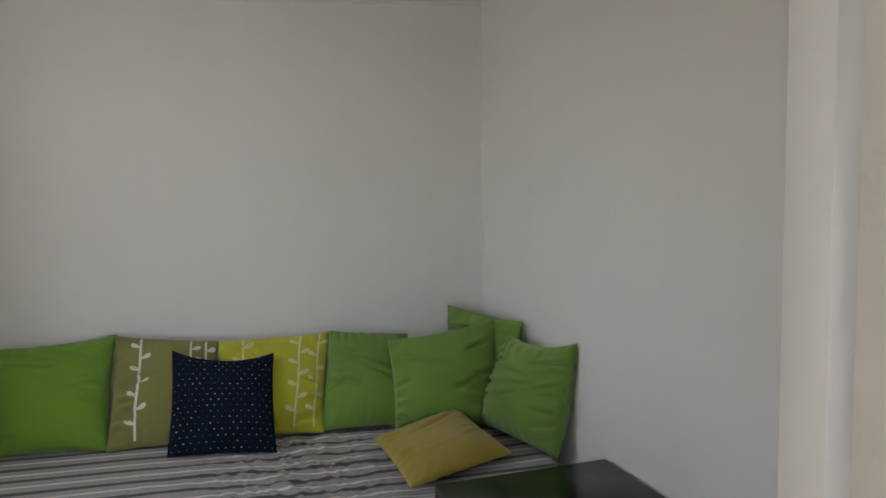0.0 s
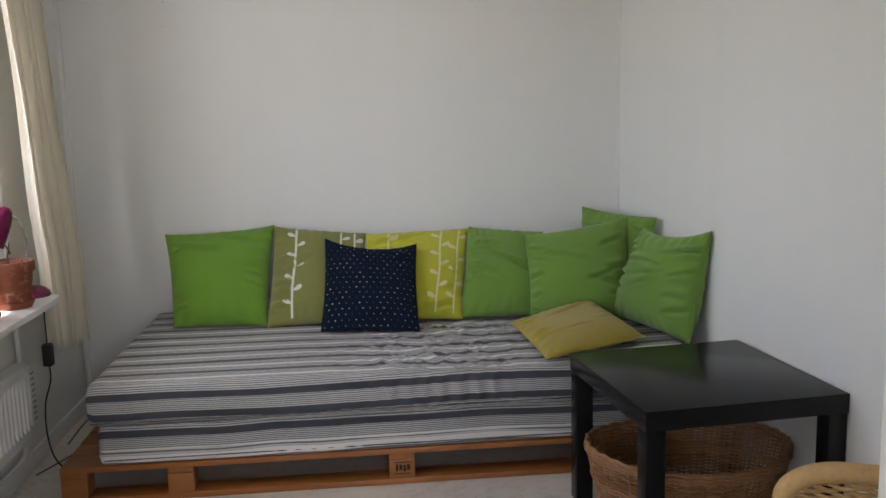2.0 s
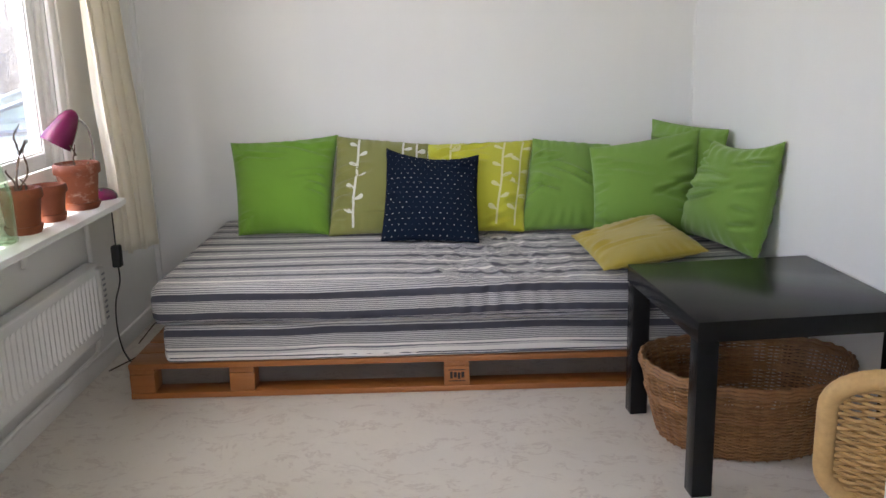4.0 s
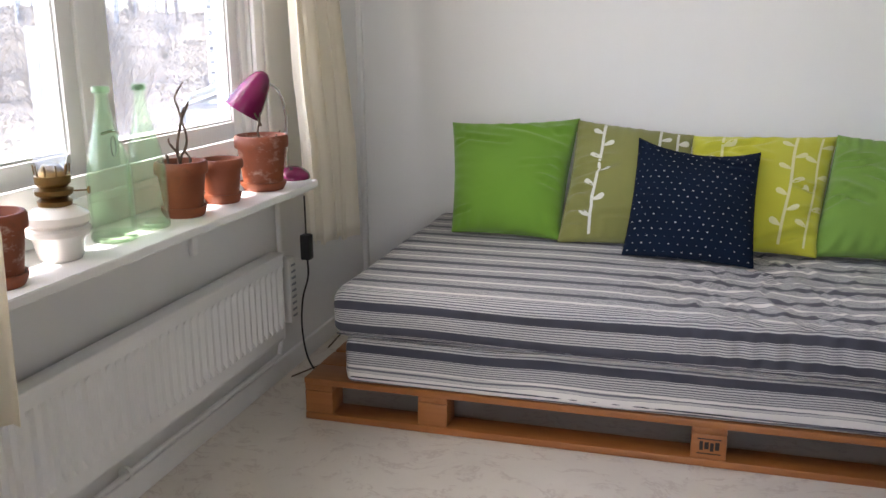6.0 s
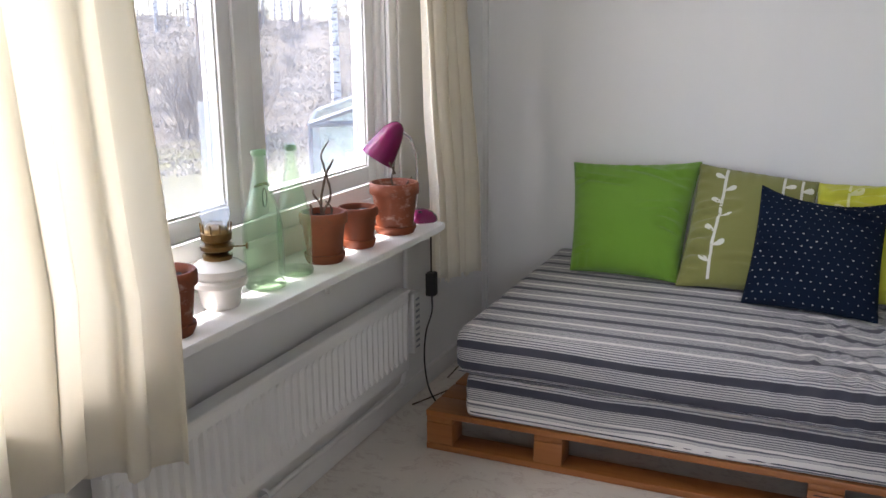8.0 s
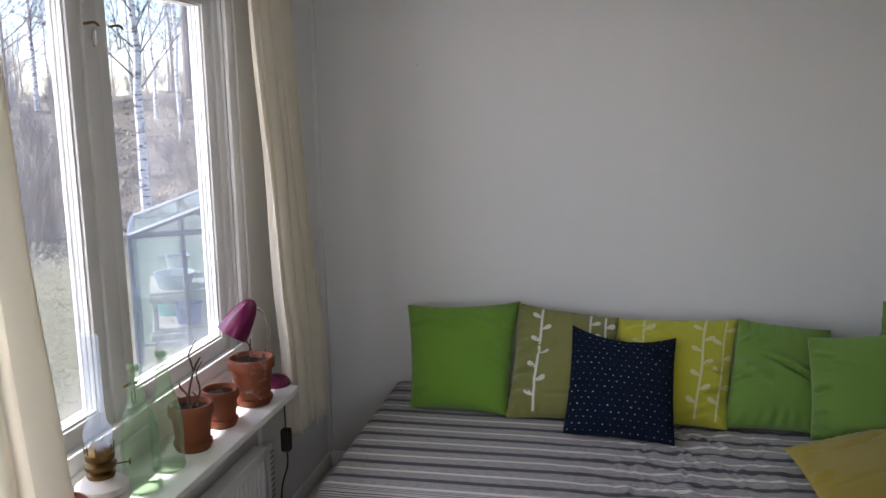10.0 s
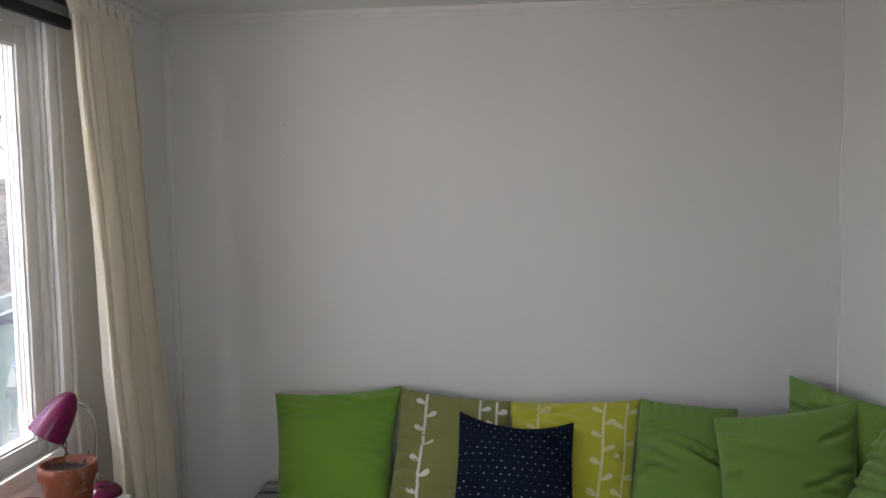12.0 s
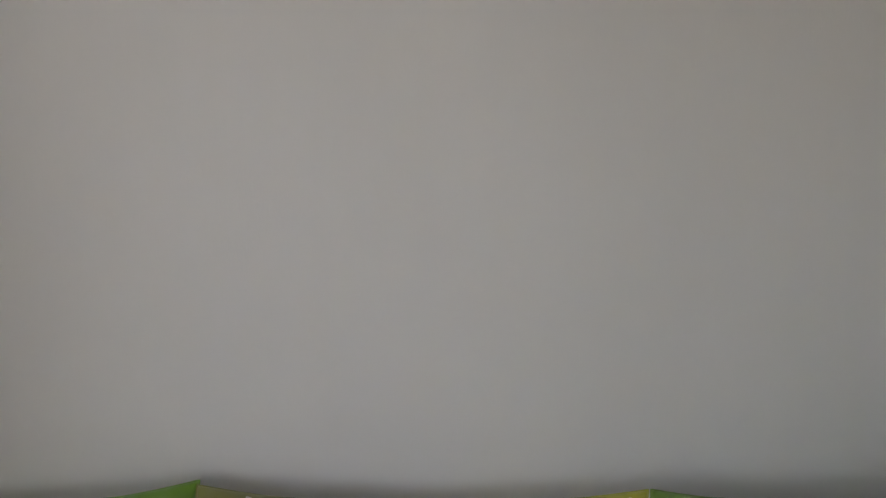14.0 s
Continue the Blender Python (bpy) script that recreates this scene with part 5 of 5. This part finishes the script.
def twigs(bm, base, way, length, width, depth, spread):
    """Bare twigs as slim three-sided needles, forking."""
    end = base + way * length
    side = way.orthogonal().normalized()
    s2 = way.cross(side)
    a = [bm.verts.new(base + side * width), bm.verts.new(base - side * width * 0.5 + s2 * width * 0.87), bm.verts.new(base - side * width * 0.5 - s2 * width * 0.87)]
    tip = bm.verts.new(end)
    for k in range(3):
        bm.faces.new((a[k], a[(k + 1) % 3], tip))
    if depth:
        for k in range(3 if depth > 1 else 4):
            t = rng.uniform(0.3, 0.95)
            w = (way + Vector((rng.uniform(-1, 1), rng.uniform(-1, 1), rng.uniform(-0.5, 0.9))) * spread).normalized()
            twigs(bm, base + way * length * t, w, length * rng.uniform(0.4, 0.65), width * 0.62, depth - 1, spread)


def bare_tree(label, height, radius, material, crown_from, limbs, seed):
    rng.seed(seed)
    ob = thing("tree", label, "tree", group="trees on the hillside")
    pts = [Vector((0.12 * noise.noise(Vector((k * 0.6, seed, 0))) * k * 0.4, 0.12 * noise.noise(Vector((seed, k * 0.6, 3))) * k * 0.4, height * k / 10 - 0.3)) for k in range(11)]
    part("trunk", tube(pts, [radius * (1 - 0.88 * k / 10) for k in range(11)], 8), material, ob)
    bm = bmesh.new()
    for k in range(limbs):
        t = crown_from + (0.98 - crown_from) * (k + rng.random()) / limbs
        i = min(9, int(t * 10))
        p = pts[i].lerp(pts[i + 1], t * 10 - i)
        a = rng.uniform(0, 2 * math.pi)
        w = Vector((math.cos(a), math.sin(a), rng.uniform(0.3, 1.1))).normalized()
        twigs(bm, p, w, height * (0.30 - 0.17 * t) * rng.uniform(0.7, 1.2), radius * 0.24 * (1.15 - t), 3, 0.55)
    part("crown", bm, M_TWIG, ob, "bare twigs")["kind"] = "stuff"
    return ob


def pine_tree(label, height, radius, seed):
    rng.seed(seed)
    ob = thing("tree", label, "tree", group="trees on the hillside")
    pts = [Vector((0.02 * k * math.sin(k), 0.02 * k, height * k / 10 - 0.3)) for k in range(11)]
    part("trunk", tube(pts, [radius * (1 - 0.85 * k / 10) for k in range(11)], 8), M_BARK, ob)
    bm = bmesh.new()
    for k in range(44):
        t = rng.uniform(0.36, 0.99)
        a = rng.uniform(0, 2 * math.pi)
        L = height * 0.20 * (1.15 - t) * rng.uniform(0.6, 1.2)
        p = Vector((0, 0, height * t - 0.3))
        w = Vector((math.cos(a), math.sin(a), rng.uniform(-0.15, 0.35))).normalized()
        for q in range(60):
            s = p + w * L * rng.uniform(0.35, 1.0) + Vector((rng.gauss(0, 0.14), rng.gauss(0, 0.14), rng.gauss(0, 0.10)))
            d = Vector((rng.uniform(-1, 1), rng.uniform(-1, 1), rng.uniform(-0.2, 1))).normalized()
            e = d.orthogonal().normalized() * 0.05
            v = [bm.verts.new(s + e), bm.verts.new(s - e), bm.verts.new(s + d * rng.uniform(0.2, 0.4))]
            bm.faces.new(v)
        twigs(bm, p, w, L, radius * 0.16, 1, 0.4)
    part("crown", bm, M_NEEDLE, ob, "sparse dark needles")["kind"] = "stuff"
    return ob


def shrub(label, height, material, seed):
    rng.seed(seed)
    ob = thing("shrub", label, "shrub", group="shrubs on the hillside")
    bm = bmesh.new()
    for k in range(34):
        a = rng.uniform(0, 2 * math.pi)
        w = Vector((math.cos(a) * rng.uniform(0.1, 0.6), math.sin(a) * rng.uniform(0.1, 0.6), 1)).normalized()
        twigs(bm, Vector((rng.gauss(0, 0.25), rng.gauss(0, 0.25), -0.1)), w, height * rng.uniform(0.5, 1.0), 0.014, 3, 0.5)
    part("branches", bm, material, ob)["kind"] = "stuff"
    return ob


kinds = [bare_tree("bare birch with a white trunk on the hillside", 9.5, 0.13, M_BIRCH, 0.3, 34, 11),
         bare_tree("slim bare birch on the hillside", 8.0, 0.085, M_BIRCH, 0.35, 30, 12),
         bare_tree("bare grey deciduous tree on the hillside", 9.0, 0.10, M_BARK, 0.22, 38, 13),
         pine_tree("tall sparse pine on the hillside", 12.0, 0.17, 14)]
brush = [shrub("dry brown bush on the slope", 2.6, M_BRUSH, 21), shrub("low grey thicket on the slope", 1.7, M_TWIG, 22)]


def spot(angle, r):
    """A place at an angle to the left of the room's long axis, at a distance from the doorway."""
    x, y = 1.4 - r * math.sin(radians(angle)), -4.0 + r * math.cos(radians(angle))
    return x, y, land(x, y)


def plant(src, angle, r, size, used=set()):
    x, y, z = spot(angle, r)
    m = Matrix.Translation((x, y, z - 0.05)) @ Matrix.Rotation(rng.uniform(0, 6.28), 4, "Z")
    if src.name in used:
        ob = copy_thing(src, m)
    else:
        used.add(src.name)
        ob = src
        ob.matrix_world = m
    ob.scale = (size, size, size * rng.uniform(0.9, 1.1))


rng.seed(5)
plant(kinds[0], 30.0, 21.0, 1.0)
plant(kinds[1], 27.6, 30.0, 1.0)
plant(kinds[3], 27.0, 37.0, 1.1)
plant(kinds[2], 38.3, 26.0, 1.2)
plant(brush[0], 37.4, 18.5, 0.85)
plant(brush[0], 39.2, 20.5, 0.8)
plant(kinds[1], 29.0, 34.0, 0.9)
for k in range(95):
    plant(kinds[(0, 1, 2, 1, 2, 1, 1)[k % 7]], rng.uniform(20, 56), rng.uniform(34, 62) if k % 2 else rng.uniform(44, 95), rng.uniform(0.5, 1.05))
for k in range(12):
    plant(brush[0], rng.uniform(35, 47) if k % 3 else rng.uniform(15, 62), rng.uniform(17.5, 24), rng.uniform(0.4, 0.85))
for k in range(30):
    plant(brush[1], rng.uniform(14, 66), rng.uniform(22, 40), rng.uniform(0.3, 0.7))
# the thicket along the crest
for k in range(44):
    plant(brush[k % 2], 18 + 0.95 * k + rng.uniform(-0.5, 0.5), rng.uniform(42, 60), rng.uniform(0.5, 1.0))


def dry_grass():
    """Tussocks of withered grass and low scrub over the slope, past counting."""
    rng.seed(77)
    verts, faces = [], []
    for k in range(17000):
        a, r = rng.uniform(16, 56), 16.0 + 32 * rng.random() ** 1.2
        x, y, z = spot(a, r)
        tall = rng.uniform(0.03, 0.06) if r < 18 else rng.uniform(0.04, 0.12)
        for q in range(5):
            c = Vector((x + rng.gauss(0, 0.10), y + rng.gauss(0, 0.10), z - 0.02))
            lean = Vector((rng.gauss(0, 1.1), rng.gauss(0, 1.1), 1.0)) * tall
            side = Vector((rng.uniform(-1, 1), rng.uniform(-1, 1), 0)).normalized() * 0.02
            n = len(verts)
            verts += [c + side, c - side, c + lean]
            faces.append((n, n + 1, n + 2))
    me = bpy.data.meshes.new("dry_grass")
    me.from_pydata([tuple(v) for v in verts], [], faces)
    me.materials.append(M_TUSSOCK)
    tagged(new("dry_grass", me), "withered grass tussocks covering the hillside", "grass", kind="stuff")


dry_grass()


def greenhouse():
    ob = thing("greenhouse", "small aluminium greenhouse with glass roof in the garden", "greenhouse", Matrix.Translation((-3.19, 3.60, GROUND - 0.06)) @ Matrix.Rotation(radians(29), 4, "Z"))
    W, D, E, R = 2.0, 1.55, 1.58, 1.92
    def bar(name, a, b, r=0.022):
        part(name, tube([a, b], r, 6), M_METAL_OUT, ob)
    for y in (0.0, D):
        for k in range(5):
            x = W * k / 4
            top = E + (R - E) * (1 - abs(2 * k / 4 - 1))
            bar("post", (x, y, 0.0), (x, y, top))
        bar("rafter", (0, y, E), (W / 2, y, R), 0.03)
        bar("rafter", (W / 2, y, R), (W, y, E), 0.03)
        bar("tie", (0, y, E), (W, y, E), 0.03)
        bar("sill_bar", (0, y, 0.05), (W, y, 0.05), 0.03)
    for x, z in ((0, E), (W, E), (W / 2, R), (0, 0.05), (W, 0.05)):
        bar("purlin", (x, 0, z), (x, D, z), 0.026)
    for k in range(1, 5):
        y = D * k / 5
        for x in (0, W):
            bar("post", (x, y, 0), (x, y, E), 0.016)
    def pane(pts):
        bm = bmesh.new()
        a = [bm.verts.new(p) for p in pts]
        n = (Vector(pts[1]) - Vector(pts[0])).cross(Vector(pts[2]) - Vector(pts[0])).normalized() * 0.004
        b = [bm.verts.new(Vector(p) + n) for p in pts]
        bm.faces.new(a), bm.faces.new(b)
        for i in range(len(pts)):
            j = (i + 1) % len(pts)
            bm.faces.new((a[i], a[j], b[j], b[i]))
        part("glass_pane", bm, M_GREENHOUSE, ob).visible_shadow = False
    for y in (0.0, D):
        for k in range(4):
            x0, x1 = W * k / 4 + 0.02, W * (k + 1) / 4 - 0.02
            pane([(x0, y, 0.08), (x1, y, 0.08), (x1, y, E - 0.03), (x0, y, E - 0.03)])
        pane([(0.08, y, E + 0.03), (W - 0.08, y, E + 0.03), (W / 2, y, R - 0.04)])
    for x0, x1 in ((0.02, W / 2 - 0.02), (W - 0.02, W / 2 + 0.02)):
        pane([(x0, 0.02, E + 0.02), (x0, D - 0.02, E + 0.02), (x1, D - 0.02, R), (x1, 0.02, R)])
    for k in range(5):
        y0, y1 = D * k / 5 + 0.02, D * (k + 1) / 5 - 0.02
        for x in (0.0, W):
            pane([(x, y0, 0.08), (x, y1, 0.08), (x, y1, E - 0.03), (x, y0, E - 0.03)])
    return ob


gh = greenhouse()
GM = gh.matrix_world.copy()
bench = thing("greenhouse_bench", "grey wooden potting bench inside the greenhouse", "bench", GM)
for z in (0.45, 0.86):
    part("shelf", boxed(0.14, 0.72, 0.5, 1.45, z, z + 0.035, 0.004), M_PLANK_OUT, bench)
for x in (0.16, 0.66):
    for y in (0.52, 1.39):
        part("leg", boxed(x, x + 0.05, y, y + 0.05, 0.0, 0.859, 0.003), M_PLANK_OUT, bench)
for z in (0.38, 0.79):
    part("apron", boxed(0.13, 0.73, 0.48, 0.50, z, z + 0.07, 0.003), M_PLANK_OUT, bench)


def tub(name, label, x, y, z, r, h, material):
    ob = thing(name, label, "tub", GM @ Matrix.Translation((x, y, z)))
    part("body", lathe([(0.0, 0.0), (r * 0.8, 0.0), (r, h - 0.01), (r + 0.012, h), (r - 0.008, h), (r * 0.78, 0.012), (0.0, 0.012)], 28), material, ob)
    return ob


tub("zinc_bowl", "pale zinc bowl on the greenhouse bench", 0.40, 0.75, 0.896, 0.21, 0.16, M_ZINC)
tub("blue_tub", "blue plastic tub on the greenhouse shelf", 0.52, 0.78, 0.486, 0.15, 0.22, M_BLUE)
tub("teal_tub", "teal plastic basin on the greenhouse shelf", 0.33, 1.25, 0.486, 0.15, 0.14, M_TEAL)
tub("grey_bucket", "grey bucket on the greenhouse bench", 0.45, 1.35, 0.896, 0.13, 0.24, M_ZINC)
